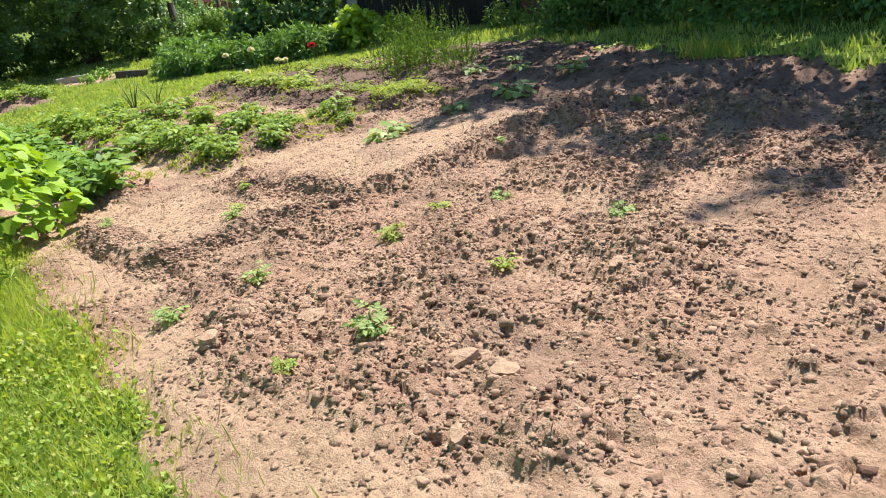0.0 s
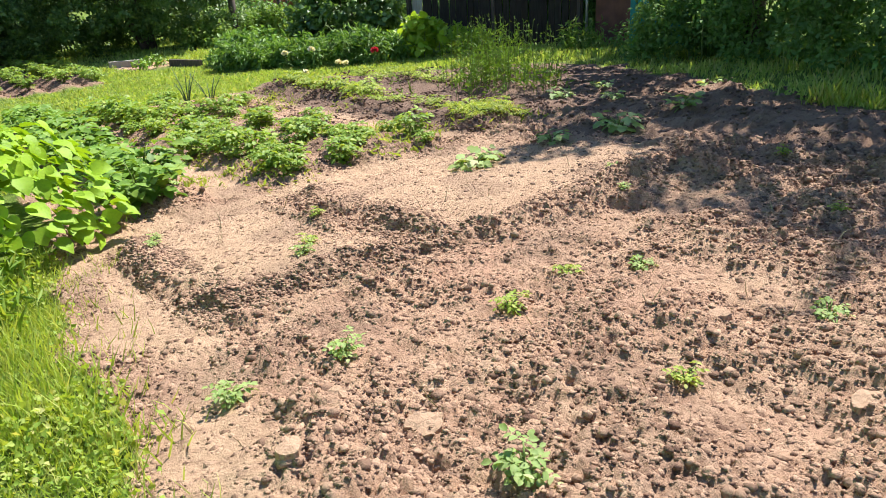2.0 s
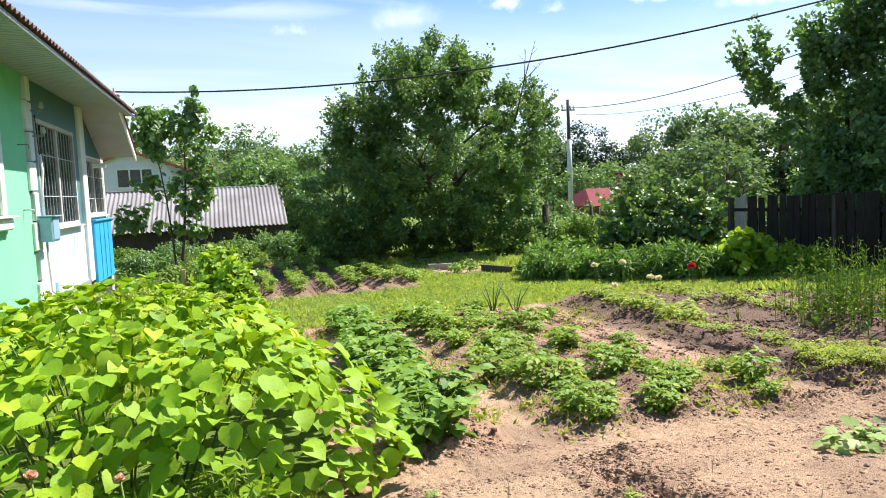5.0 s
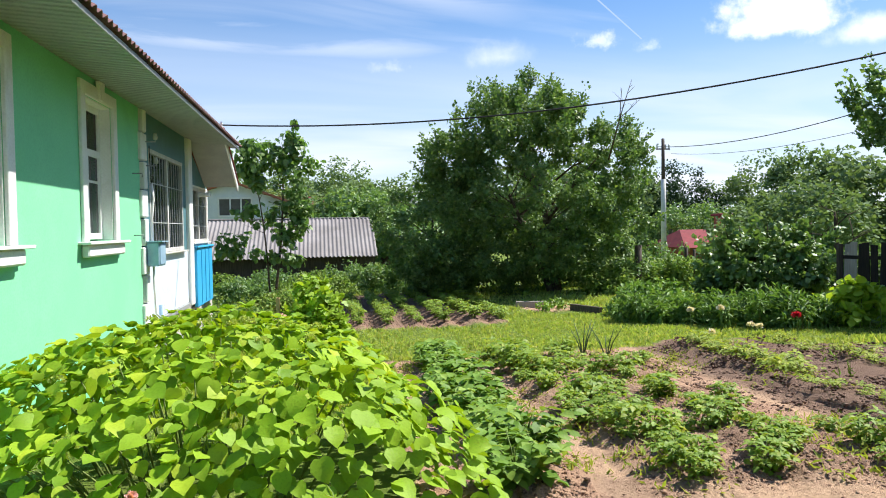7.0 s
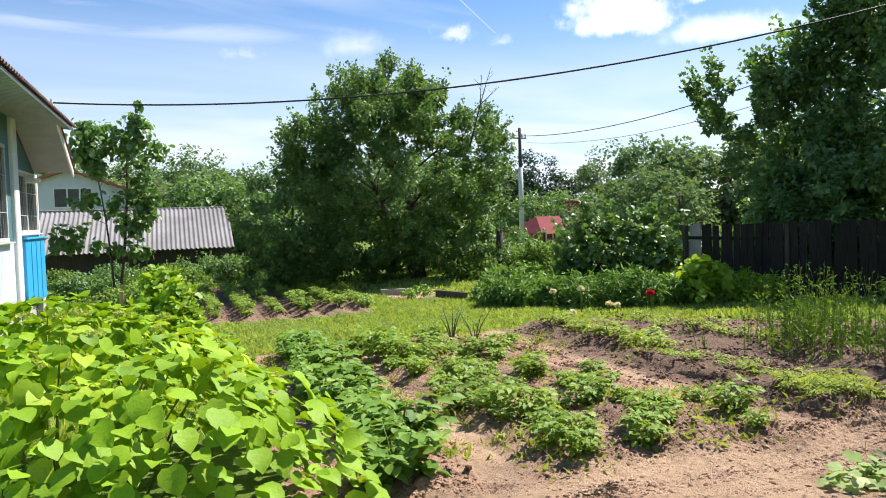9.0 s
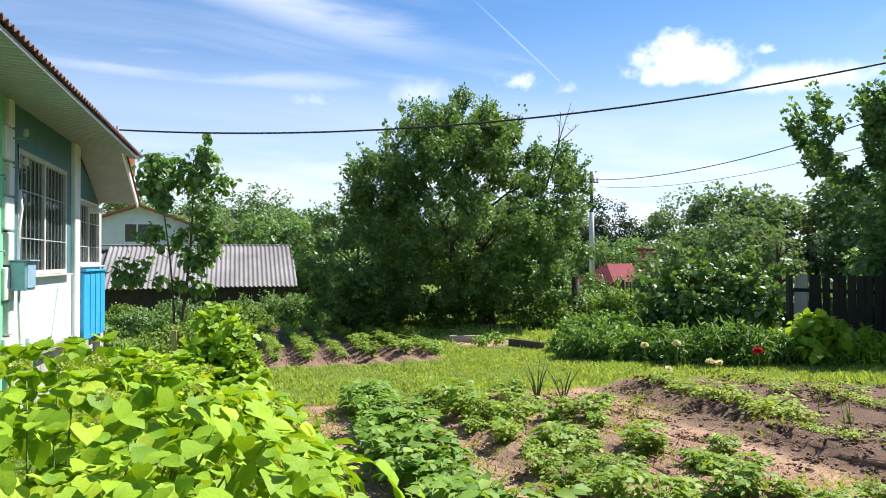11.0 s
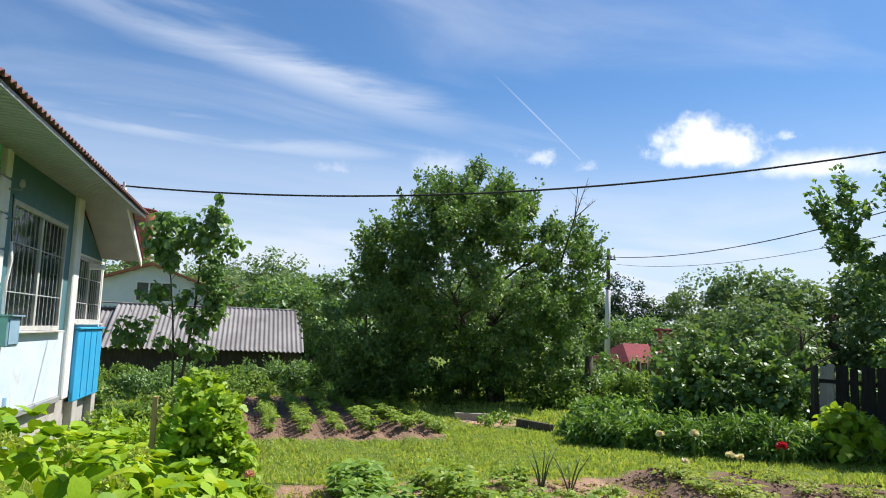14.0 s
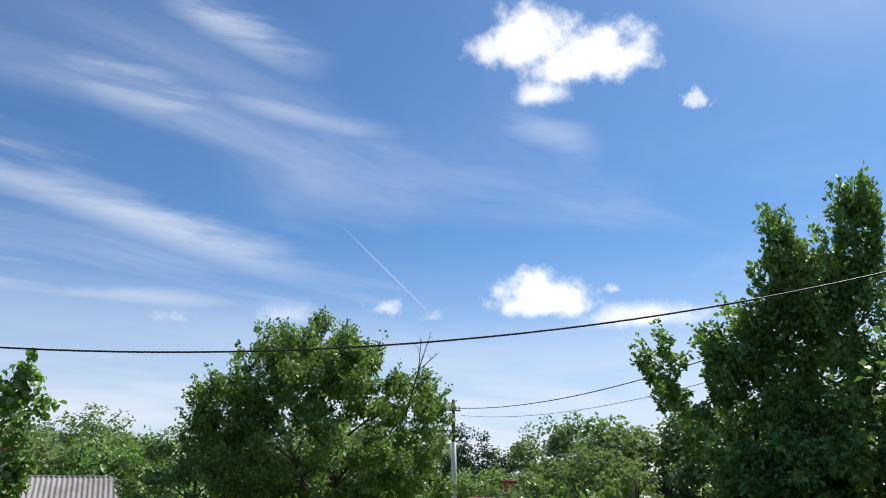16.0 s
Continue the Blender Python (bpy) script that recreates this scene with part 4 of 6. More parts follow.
    part("gable_end", boxed(WX - 8.0, WX - 0.26, 17.03, 17.2, -1.2, 3.6), M_TEAL, h)
    # meter box, conduit and fittings on the corner
    bx = part("meter_box", boxed(WX + 0.052, WX + 0.24, 10.28, 10.72, 1.12, 1.50, 0.015), M_BOX, h, "grey-blue steel meter box")
    part("door", boxed(WX + 0.241, WX + 0.252, 10.31, 10.69, 1.15, 1.47, 0.004), M_BOX, bx)
    part("hood", boxed(WX + 0.05, WX + 0.29, 10.25, 10.75, 1.503, 1.52), M_BOX, bx)
    part("conduit", tube(bmesh.new(), [(WX + 0.08, 10.55, 1.52), (WX + 0.08, 10.55, 1.9), (WX + 0.1, 10.6, 2.2), (WX + 0.08, 10.6, 2.45)], [0.022] * 4, 8), M_WHITE, h, "white plastic conduit")
    part("conduit", tube(bmesh.new(), [(WX + 0.1, 10.5, 1.12), (WX + 0.1, 10.5, 0.8), (WX + 0.11, 10.52, 0.35), (WX + 0.16, 10.6, 0.28)], [0.018] * 4, 8), M_WHITE, h)
    part("vent_pipe", tube(bmesh.new(), [(WX + 0.12, 10.9, -0.9), (WX + 0.12, 10.9, 0.45)], [0.045, 0.045], 10), M_BOX, h, "grey standing pipe")
    part("cable", tube(bmesh.new(), [(WX + 0.08, 10.5, 3.05), (WX + 0.07, 10.55, 2.9), (WX + 0.07, 10.6, 2.6), (WX + 0.08, 10.6, 2.45)], [0.008] * 4, 6), M_WIRE, h)
    for zz in (3.1, 2.72):
        ins = part("insulator_bracket", tube(bmesh.new(), [(WX + 0.03, 10.40, zz), (WX + 0.2, 10.40, zz), (WX + 0.2, 10.40, zz + 0.08)], [0.012] * 3, 6), M_METAL, h)
        part("insulator", tube(bmesh.new(), [(WX + 0.2, 10.4, zz + 0.03), (WX + 0.2, 10.4, zz + 0.07), (WX + 0.2, 10.4, zz + 0.13)], [0.03, 0.04, 0.025], 8), M_CONCRETE, ins)
    for yy, zz in ((9.75, 2.55), (9.75, 1.62)):
        part("hook", tube(bmesh.new(), [(WX - 0.01, yy, zz), (WX + 0.14, yy, zz), (WX + 0.14, yy, zz - 0.06)], [0.009] * 3, 6), M_METAL, h, "rusty wall hook")


build_house()


# ---- beyond the garden ----
def build_shed():
    s = tagged(empty("shed", -1.7, 29.5, -0.6), "long low shed with a weathered corrugated roof", "shed")
    s.matrix_basis = Matrix.Identity(4)
    n, x0, x1 = 0, -7.0, 1.92
    # sheets in three lengths, each a slab of its own
    edges = [x0, -5.15, -1.6, x1]
    for k, (a, b) in enumerate(zip(edges, edges[1:])):
        bm = corrugated(0, 0, 1, 0, a, b - 0.02, 0.17, 0.025)
        me = part("roof_sheet", bm, M_SLATE, s, "grey weathered corrugated sheet")
        # lay the sheet: waves along x, fall towards the garden
        fall = Matrix(((0, 1, 0, 0), (-2.9, 0, 0, 31.2), (-1.62, 0, 1, 2.12 + 0.03 * k - (0.12 if k == 0 else 0)), (0, 0, 0, 1)))
        me.data.transform(fall)
    part("front_wall", boxed(x0 + 0.1, x1 - 0.1, 28.75, 28.95, -0.9, 0.52), M_DARKWOOD, s, "dark boarded shed front")
    part("back_wall", boxed(x0 + 0.1, x1 - 0.1, 30.9, 31.1, -0.9, 1.95), M_DARKWOOD, s)
    part("ridge_cap", boxed(x0, x1, 31.12, 31.32, 2.13, 2.19, 0.02), M_SLATE, s)
    part("end_wall", boxed(x1 - 0.2, x1 - 0.1, 28.96, 30.89, -0.9, 0.7), M_DARKWOOD, s)


build_shed()


def build_white_house():
    h = tagged(empty("house"), "white-sided house with a low gabled brown roof", "house")
    y0, xl, xr = 43.0, -11.0, -2.6
    mid, top, eav = -5.5, 4.5, 3.4
    bm = bmesh.new()
    prof = [(xl, -1), (xr, -1), (xr, eav), (mid, top), (xl, 2.6)]
    f0 = [bm.verts.new((x, y0, z)) for x, z in prof]
    f1 = [bm.verts.new((x, y0 + 7, z)) for x, z in prof]
    bm.faces.new(f0)
    bm.faces.new(f1[::-1])
    for i in range(5):
        j = (i + 1) % 5
        bm.faces.new((f0[j], f0[i], f1[i], f1[j]))
    bmesh.ops.recalc_face_normals(bm, faces=bm.faces)
    part("wall", bm, M_SIDING, h, "white horizontal siding")
    plank = boxed(0, 1, -0.02, 0, 0, 0.17)
    d = None
    for i in range(27):
        z = -0.6 + i * 0.2
        a = xl if z < 2.6 else mid - (top - z) / (top - 2.6) * (mid - xl)
        b = xr if z < eav else mid + (top - z) / (top - eav) * (xr - mid)
        if b - a < 0.4:
            break
        o = part("plank", plank, M_SIDING, h) if d is None else new("plank", d)
        d = o.data
        o.parent = h
        o.matrix_basis = Matrix.Translation((a, y0 - 0.003, z)) @ Matrix.Diagonal((b - a, 1, 1, 1))
    for ax, az, bx, bz in ((mid, top, xr + 0.6, eav - 0.2), (mid, top, xl - 0.5, 2.4)):
        bm = bmesh.new()
        q = [bm.verts.new((x, y, z + dz)) for x, z in ((ax, az), (bx, bz)) for y in (y0 - 0.5, y0 + 7.4) for dz in (0.02, 0.16)]
        for f in ((0, 1, 3, 2), (4, 6, 7, 5), (0, 4, 5, 1), (2, 3, 7, 6), (0, 2, 6, 4), (1, 5, 7, 3)):
            bm.faces.new([q[i] for i in f])
        bmesh.ops.recalc_face_normals(bm, faces=bm.faces)
        part("roof", bm, M_BRICK, h, "brown sheet roof slope")
    w = part("window", boxed(-6.25, -4.35, y0 - 0.03, y0 - 0.024, 2.6, 3.55), M_ROOM, h, "three-light white window")
    fr = bmesh.new()
    for a, b, c, e in ((-6.3, -6.2, 2.5, 3.65), (-4.4, -4.3, 2.5, 3.65), (-6.2, -4.4, 2.5, 2.6), (-6.2, -4.4, 3.55, 3.65), (-5.62, -5.54, 2.6, 3.55), (-5.0, -4.92, 2.6, 3.55)):
        box(fr, a, b, y0 - 0.1, y0 - 0.031, c, e)
    part("window_frame", fr, M_WHITE, w)


build_white_house()


def build_tower():
    t = tagged(empty("water_tower"), "tall round red brick water tower with a wider head", "tower")
    x, y = -12.0, 82.0
    bm = bmesh.new()
    tube(bm, [(x, y, -2), (x, y, 10.2), (x, y, 10.6), (x, y, 12.6), (x, y, 12.8)], [1.3, 1.25, 1.42, 1.42, 1.42], 20)
    part("shaft", bm, M_BRICK, t)
    part("cap", tube(bmesh.new(), [(x, y, 12.82), (x, y, 13.0), (x, y, 13.25)], [1.55, 1.55, 0.1], 20), M_ROOFRED, t)
    for zz in (7.0, 9.2, 11.4):
        for a in (-130, -95, -60):
            c = (x + 1.29 * math.cos(radians(a)) * (1.1 if zz > 10.5 else 1), y + 1.29 * math.sin(radians(a)) * (1.1 if zz > 10.5 else 1), zz)
            o = part("window", boxed(-0.2, 0.2, -0.06, 0.06, -0.3, 0.3), M_ROOM, t)
            o.matrix_basis = pose(*c, 0, 0, a + 90)


build_tower()


def far_roof(name, x, y, w, d, z0, z1, label, chimney=False):
    h = tagged(empty(name), label, "house")
    part("wall", boxed(x - w / 2 + 0.3, x + w / 2 - 0.3, y - d / 2 + 0.3, y + d / 2 - 0.3, -1.2, z0), M_BRICK, h)
    bm = bmesh.new()
    a = [bm.verts.new((x + sx * w / 2, y + sy * d / 2, z0)) for sx, sy in ((-1, -1), (1, -1), (1, 1), (-1, 1))]
    b = [bm.verts.new((x - w * 0.3, y, z1)), bm.verts.new((x + w * 0.3, y, z1))]
    for f in ((a[0], a[1], b[1], b[0]), (a[1], a[2], b[1]), (a[2], a[3], b[0], b[1]), (a[3], a[0], b[0]), (a[3], a[2], a[1], a[0])):
        bm.faces.new(f)
    part("roof", bm, M_ROOFRED, h, "dark red sheet roof")
    if chimney:
        c = part("chimney", boxed(x + 1.0, x + 1.7, y - 0.4, y + 0.3, z1 - 0.6, z1 + 0.75, 0.02), M_BRICK, h)
        part("cowl", boxed(x + 0.85, x + 1.85, y - 0.55, y + 0.45, z1 + 0.76, z1 + 0.92, 0.04), M_ROOFRED, c)


far_roof("house", 22.0, 39.0, 4.6, 5.0, 0.3, 1.3, "low house with a dark red sheet roof among trees", True)
far_roof("house", -0.9, 58.0, 3.0, 4.0, 3.0, 4.3, "small house with a bright red roof behind the shed")


def build_pole():
    p = tagged(empty("utility_pole"), "pale concrete utility pole with a wire arm", "utility pole")
    x, y = 18.9, 37.5
    part("shaft", tube(bmesh.new(), [(x, y, -0.7), (x, y, 2.5), (x, y, 4.2)], [0.17, 0.15, 0.14], 8), M_POLE, p)
    part("timber_top", tube(bmesh.new(), [(x, y, 3.8), (x, y, 6.5)], [0.11, 0.09], 8), M_DARKWOOD, p, "dark timber extension")
    part("arm", boxed(x - 0.42, x + 0.42, y - 0.035, y + 0.035, 5.87, 5.94), M_DARKWOOD, p)
    for dx in (-0.36, 0.36, 0.15):
        part("insulator", tube(bmesh.new(), [(x + dx, y, 5.95), (x + dx, y, 6.1), (x + dx, y, 6.2)], [0.04, 0.06, 0.03], 8), M_WHITE, p)


build_pole()


def wire(a, b, sag, r, label):
    n = 40
    pts = []
    for i in range(n + 1):
        t = i / n
        q = Vector(a).lerp(Vector(b), t)
        q.z -= sag * 4 * t * (1 - t)
        pts.append(q)
    tagged(part("cable", tube(bmesh.new(), pts, [r] * len(pts), 5), M_WIRE), label, "cable")


WIRES = [
    ((-2.58, 14.26, 3.91), (18.22, 4.1, 7.21), 1.34, 0.016, "black twisted supply cable hanging from the eave"),
    ((18.65, 37.6, 6.05), (17.32, 8.08, 6.7), 1.07, 0.018, "black cable running from the pole"),
    ((19.4, 37.5, 5.65), (18.2, 8.0, 6.2), 1.07, 0.010, "thin wire under the black cable"),
]
for w in WIRES:
    wire(*w)


# ---- fences and gate ----
def build_fence():
    f = tagged(empty("board_fence"), "old board fence, colour darkened for bough shade, with two paler boards at its end", "fence")
    posts = [(11.35, 13.15), (12.0, 10.6), (12.5, 8.35)]
    first = {}
    for (xa, ya), (xb, yb) in zip(posts, posts[1:]):
        L = math.hypot(xb - xa, yb - ya)
        turn = math.degrees(math.atan2(yb - ya, xb - xa))
        k = int(L / 0.17)
        for i in range(k):
            t = (i + 0.5) / k
            x, y = xa + (xb - xa) * t, ya + (yb - ya) * t
            # painted bough shade covers every board except these first two
            pale = ya > 13 and i < 2
            if pale not in first:
                first[pale] = boxed(-0.083, 0.083, -0.012, 0.012, 0.0, 1.6, 0.005)
                o = part("board", first[pale], M_FENCEPALE if pale else M_FENCE, f)
                first[pale] = o.data
            else:
                o = new("board", first[pale])
                o.parent = f
            o.matrix_basis = pose(x, y, float(lie(x, y)) - 0.03 + RNG.uniform(-0.05, 0.03), RNG.uniform(-1.5, 1.5), RNG.uniform(-1.5, 1.5), turn)
        for zz in (0.4, 1.25):
            o = part("rail", boxed(-L / 2, L / 2, 0.014, 0.06, -0.04, 0.04), M_FENCE, f)
            o.matrix_basis = pose((xa + xb) / 2, (ya + yb) / 2, float(lie(xa, ya)) + zz, 0, 0, turn)
    for x, y in posts:
        part("post", boxed(x - 0.05, x + 0.05, y - 0.05 + 0.1, y + 0.05 + 0.1, float(lie(x, y)) - 0.2, float(lie(x, y)) + 1.55), M_DARKWOOD, f)


build_fence()


def build_gate():
    g = tagged(empty("garden_gate"), "turquoise painted board gate under a plank lintel", "gate")
    y0, y1, x = 5.15, 6.2, 11.7
    z = float(lie(x, 5.5))
    for yy in (y0, y1):
        part("post", boxed(x - 0.06, x + 0.06, yy - 0.05, yy + 0.05, z - 0.1, z + 2.15, 0.008), M_TURQ, g)
    part("lintel", boxed(x - 0.07, x + 0.07, y0 - 0.1, y1 + 0.1, z + 2.153, z + 2.21, 0.006), M_FENCEPALE, g, "grey plank lintel")
    n = 8
    for i in range(n):
        a = y0 + 0.07 + (y1 - y0 - 0.14) * i / n
        part("board", boxed(x - 0.015, x + 0.01, a + 0.008, a + (y1 - y0 - 0.14) / n - 0.008, z + 0.1, z + 1.75 + 0.05 * (i % 2), 0.004), M_TURQ, g)
    for zz in (0.4, 1.45):
        part("rail", boxed(x - 0.06, x - 0.016, y0 + 0.06, y1 - 0.06, z + zz, z + zz + 0.1, 0.005), M_TURQ, g)
    part("board", boxed(x - 0.015, x + 0.01, y1 + 0.1, y1 + 0.25, z + 0.05, z + 1.6, 0.004), M_TURQ, g)


build_gate()


def build_rusty_panel():
    s = tagged(empty("garden_shed"), "brown rusty sheet lean-to behind the fence", "shed")
    part("wall", boxed(12.75, 12.85, 6.9, 8.2, -0.4, 1.25), M_RUST, s)
    part("frame_post", tube(bmesh.new(), [(12.45, 8.2, -0.4), (12.45, 8.2, 1.6)], [0.03, 0.03], 8), M_METAL, s, "grey steel tube post")


build_rusty_panel()


# ---- trees and shrubs ----
def branching(bm, base, top, lean, r0, limbs, reach, start=0.3, rise=0.6):
    """A trunk that tapers and its limbs. Returns the limbs' ends."""
    base, top = Vector(base), Vector(top)
    pts = [base.lerp(top, t) + Vector((math.sin(t * 3.1) * lean[0], math.sin(t * 2.7) * lean[1], 0)) for t in np.linspace(0, 1, 7)]
    tube(bm, pts, list(np.linspace(r0, r0 * 0.22, 7)), 8)
    ends = []
    for k in range(limbs):
        t = start + (1 - start) * (k + RNG.random()) / limbs
        i = min(int(t * 6), 5)
        p = pts[i].lerp(pts[i + 1], t * 6 - i)
        a = k * 2.4 + RNG.random()
        out = Vector((math.cos(a), math.sin(a), rise * (0.5 + RNG.random()))) * reach * (1.1 - 0.6 * t) * RNG.uniform(0.7, 1.1)
        mid = p + out * 0.5 + Vector((0, 0, 0.1 * reach * RNG.random()))
        end = p + out
        rr = r0 * (1 - 0.75 * t) * 0.5
        tube(bm, [p, mid, end], [rr, rr * 0.6, rr * 0.2], 5)
        ends.append(end)
        for s in range(2):
            e2 = mid + Vector((RNG.uniform(-1, 1), RNG.uniform(-1, 1), RNG.uniform(0, 1))) * reach * 0.45
            tube(bm, [mid, mid.lerp(e2, 0.5) + Vector((0, 0, 0.05)), e2], [rr * 0.45, rr * 0.3, rr * 0.12], 4)
            ends.append(e2)
    return ends


def crown_clumps(n, centre, radii, r_lo, r_hi, hollow=0.45, flat_bottom=0.0):
    """Centres and radii of clumps that fill an ellipsoid's outer part unevenly."""
    d = rand_dirs(n)
    rad = (hollow + (1 - hollow) * RNG.random(n) ** 0.6) * (0.82 + 0.34 * vnoise(d[:, 0] * 2.3 + 9, d[:, 1] * 2.3 + d[:, 2] * 1.7, 5))
    c = np.asarray(centre) + d * rad[:, None] * np.asarray(radii)
    if flat_bottom:
        low = c[:, 2] < flat_bottom
        c[low, 2] = flat_bottom + RNG.random(low.sum()) * 0.5
    return c, RNG.uniform(r_lo, r_hi, n)


def tree(name, label, base, trunk_top, crowns, mat, shape, leaf, per, r0=0.15, limbs=9, reach=1.5, lean=(0.1, 0.1), droop=0.3, category="tree", trunks=None, sprigs=1.0):
    """crowns: rows of (clump count, centre, radii, least and greatest clump)."""
    t = tagged(empty(name), label, category)
    bm = bmesh.new()
    ends = []
    for b, tp, r in trunks or [(base, trunk_top, r0)]:
        ends += branching(bm, b, tp, lean, r, limbs, reach)
    part("trunk", bm, M_BARK, t)
    C, R = [], []
    for n, c, rad, lo, hi in crowns:
        a, b = crown_clumps(n, c, rad, lo, hi)
        C.append(a)
        R.append(b)
    C, R = np.concatenate(C), np.concatenate(R)
    # small clumps hold fewer leaves
    share = np.clip((R / R.max()) ** 1.6, 0.12, 1.0)
    P, D, N = blob_leaves(C, R, per, 0.85, 0.35, droop)
    keep = RNG.random(len(P)) < np.repeat(share, per) ** 0.7
    P, D, N = P[keep], D[keep], N[keep]
    # sprigs that break the outline
    top = C[RNG.choice(len(C), max(6, int(len(C) * 0.7 * sprigs)))]
    k = 26
    o = unit(top - np.mean(C, 0)) + np.array([0, 0, 0.7])
    s = np.repeat(top, k, 0) + np.repeat(unit(o), k, 0) * (RNG.random((len(top) * k, 1)) * np.repeat(R.mean() * RNG.uniform(1.0, 2.3, len(top)), k)[:, None]) + RNG.normal(size=(len(top) * k, 3)) * 0.06
    P = np.concatenate([P, s])
    D = np.concatenate([D, unit(np.repeat(o, k, 0) + rand_dirs(len(s)) * 1.1)])
    N = np.concatenate([N, unit(rand_dirs(len(s)) + np.array([0, 0, 0.8]))])
    g = P[:, 2] > height(P[:, 0], P[:, 1]) + 0.05
    P, D, N = P[g], D[g], N[g]
    part("crown", leaf_mesh("crown", P, D, N, leaf * RNG.uniform(0.6, 1.2, len(P)), shape, mat, 1.25 if shape == "kite" else 1.0), None, t)
    return t


# the broad old apple tree
tree("apple_tree", "broad old apple tree with a dense dark crown", (7.2, 21.2, -0.7), (6.5, 21.0, 5.2),
     [(285, (6.35, 21.2, 2.95), (3.5, 3.1, 3.35), 0.26, 0.5), (105, (3.3, 21.4, 1.5), (2.0, 2.2, 2.2), 0.23, 0.42), (105, (6.45, 20.6, 4.8), (1.8, 1.6, 1.4), 0.18, 0.36), (80, (8.7, 20.6, 2.5), (1.5, 1.6, 2.8), 0.23, 0.4), (50, (5.2, 20.2, 0.9), (3.4, 1.4, 1.1), 0.25, 0.42), (62, (4.0, 20.6, 3.7), (1.3, 1.2, 1.1), 0.2, 0.4), (60, (6.6, 22.9, 0.6), (3.2, 1.0, 1.3), 0.3, 0.5)],
     M_APPLE, "kite", 0.105, 230, trunks=[((7.2, 21.2, -0.7), (6.4, 21.2, 4.4), 0.2), ((7.0, 21.0, -0.7), (5.2, 20.6, 3.2), 0.12), ((2.9, 21.8, -0.7), (3.2, 21.6, 2.6), 0.08)], limbs=10, reach=2.6)


def dead_twig():
    t = tagged(empty("dead_branch"), "bare dead branch sticking out of the tree crown", "branch")
    bm = bmesh.new()
    ends = [(8.7, 18.6, 5.9), (8.3, 18.4, 5.6), (8.9, 18.5, 5.3)]
    for e in ends:
        tube(bm, [(8.2, 19.2, 3.6), (8.4, 18.8, 4.8), e], [0.03, 0.018, 0.006], 5)
        for k in range(4):
            p = Vector((8.4, 18.8, 4.8)).lerp(Vector(e), 0.3 + 0.17 * k)
            tube(bm, [p, p + Vector((RNG.uniform(-0.3, 0.3), 0, RNG.uniform(0.05, 0.3)))], [0.008, 0.003], 4)
    part("twig", bm, M_BARK, t)


dead_twig()

# young broad-leaved tree in front of the shed
M_SAP = leafy("linden leaf", (0.12, 0.22, 0.06), (0.24, 0.36, 0.10), None, 0.38, 0.45, 0.5, (1.1, 1.25, 0.7))
SAP = (-1.8, 20.5)
tree("young_linden", "slender young tree with large drooping leaves in tufts", (SAP[0], SAP[1], -0.6), (SAP[0] + 0.2, SAP[1], 4.2),
     [(11, (SAP[0] - 0.5, SAP[1], 3.85), (0.5, 0.58, 0.55), 0.29, 0.49), (22, (SAP[0] + 0.55, SAP[1], 3.75), (0.8, 0.72, 0.7), 0.28, 0.46), (6, (SAP[0] - 0.55, SAP[1], 3.4), (0.3, 0.58, 0.43), 0.23, 0.41), (3, (SAP[0] - 0.3, SAP[1], 2.95), (0.25, 0.4, 0.25), 0.2, 0.32), (9, (SAP[0] + 0.7, SAP[1], 2.5), (0.5, 0.4, 0.5), 0.22, 0.36), (6, (SAP[0] - 0.1, SAP[1], 2.0), (0.5, 0.4, 0.5), 0.2, 0.32), (3, (SAP[0] - 0.55, SAP[1], 2.2), (0.2, 0.4, 0.3), 0.2, 0.32), (8, (SAP[0] + 0.65, SAP[1], 1.6), (0.5, 0.5, 0.4), 0.22, 0.34), (6, (SAP[0] - 1.15, SAP[1], 1.3), (0.4, 0.5, 0.4), 0.24, 0.4), (3, (SAP[0] - 0.3, SAP[1], 1.0), (0.4, 0.5, 0.25), 0.2, 0.34), (4, (SAP[0] + 0.5, SAP[1], 0.7), (0.4, 0.5, 0.3), 0.2, 0.34)],
     M_SAP, "heart", 0.16, 40, trunks=[((SAP[0], SAP[1], -0.6), (SAP[0] + 0.35, SAP[1], 4.2), 0.05), ((SAP[0] - 0.1, SAP[1], -0.6), (SAP[0] - 0.6, SAP[1], 4.0), 0.035)], limbs=7, reach=0.9, droop=1.0, sprigs=0.2)

# lilac on the fence side
tree("lilac_bush", "tall rounded lilac bush with glossy dark leaves", (10.4, 15.4, -0.6), (10.6, 15.4, 1.6),
     [(100, (10.7, 15.2, 0.45), (1.5, 1.5, 1.15), 0.24, 0.42), (26, (9.7, 15.2, 0.1), (0.8, 0.9, 0.7), 0.26, 0.4)], M_LILAC, "heart", 0.12, 90,
     trunks=[((10.2 + 0.2 * i, 15.3 + 0.1 * (i % 3), -0.6), (9.7 + 0.4 * i, 15.3, 1.6), 0.04) for i in range(5)], limbs=5, reach=0.6, category="bush")

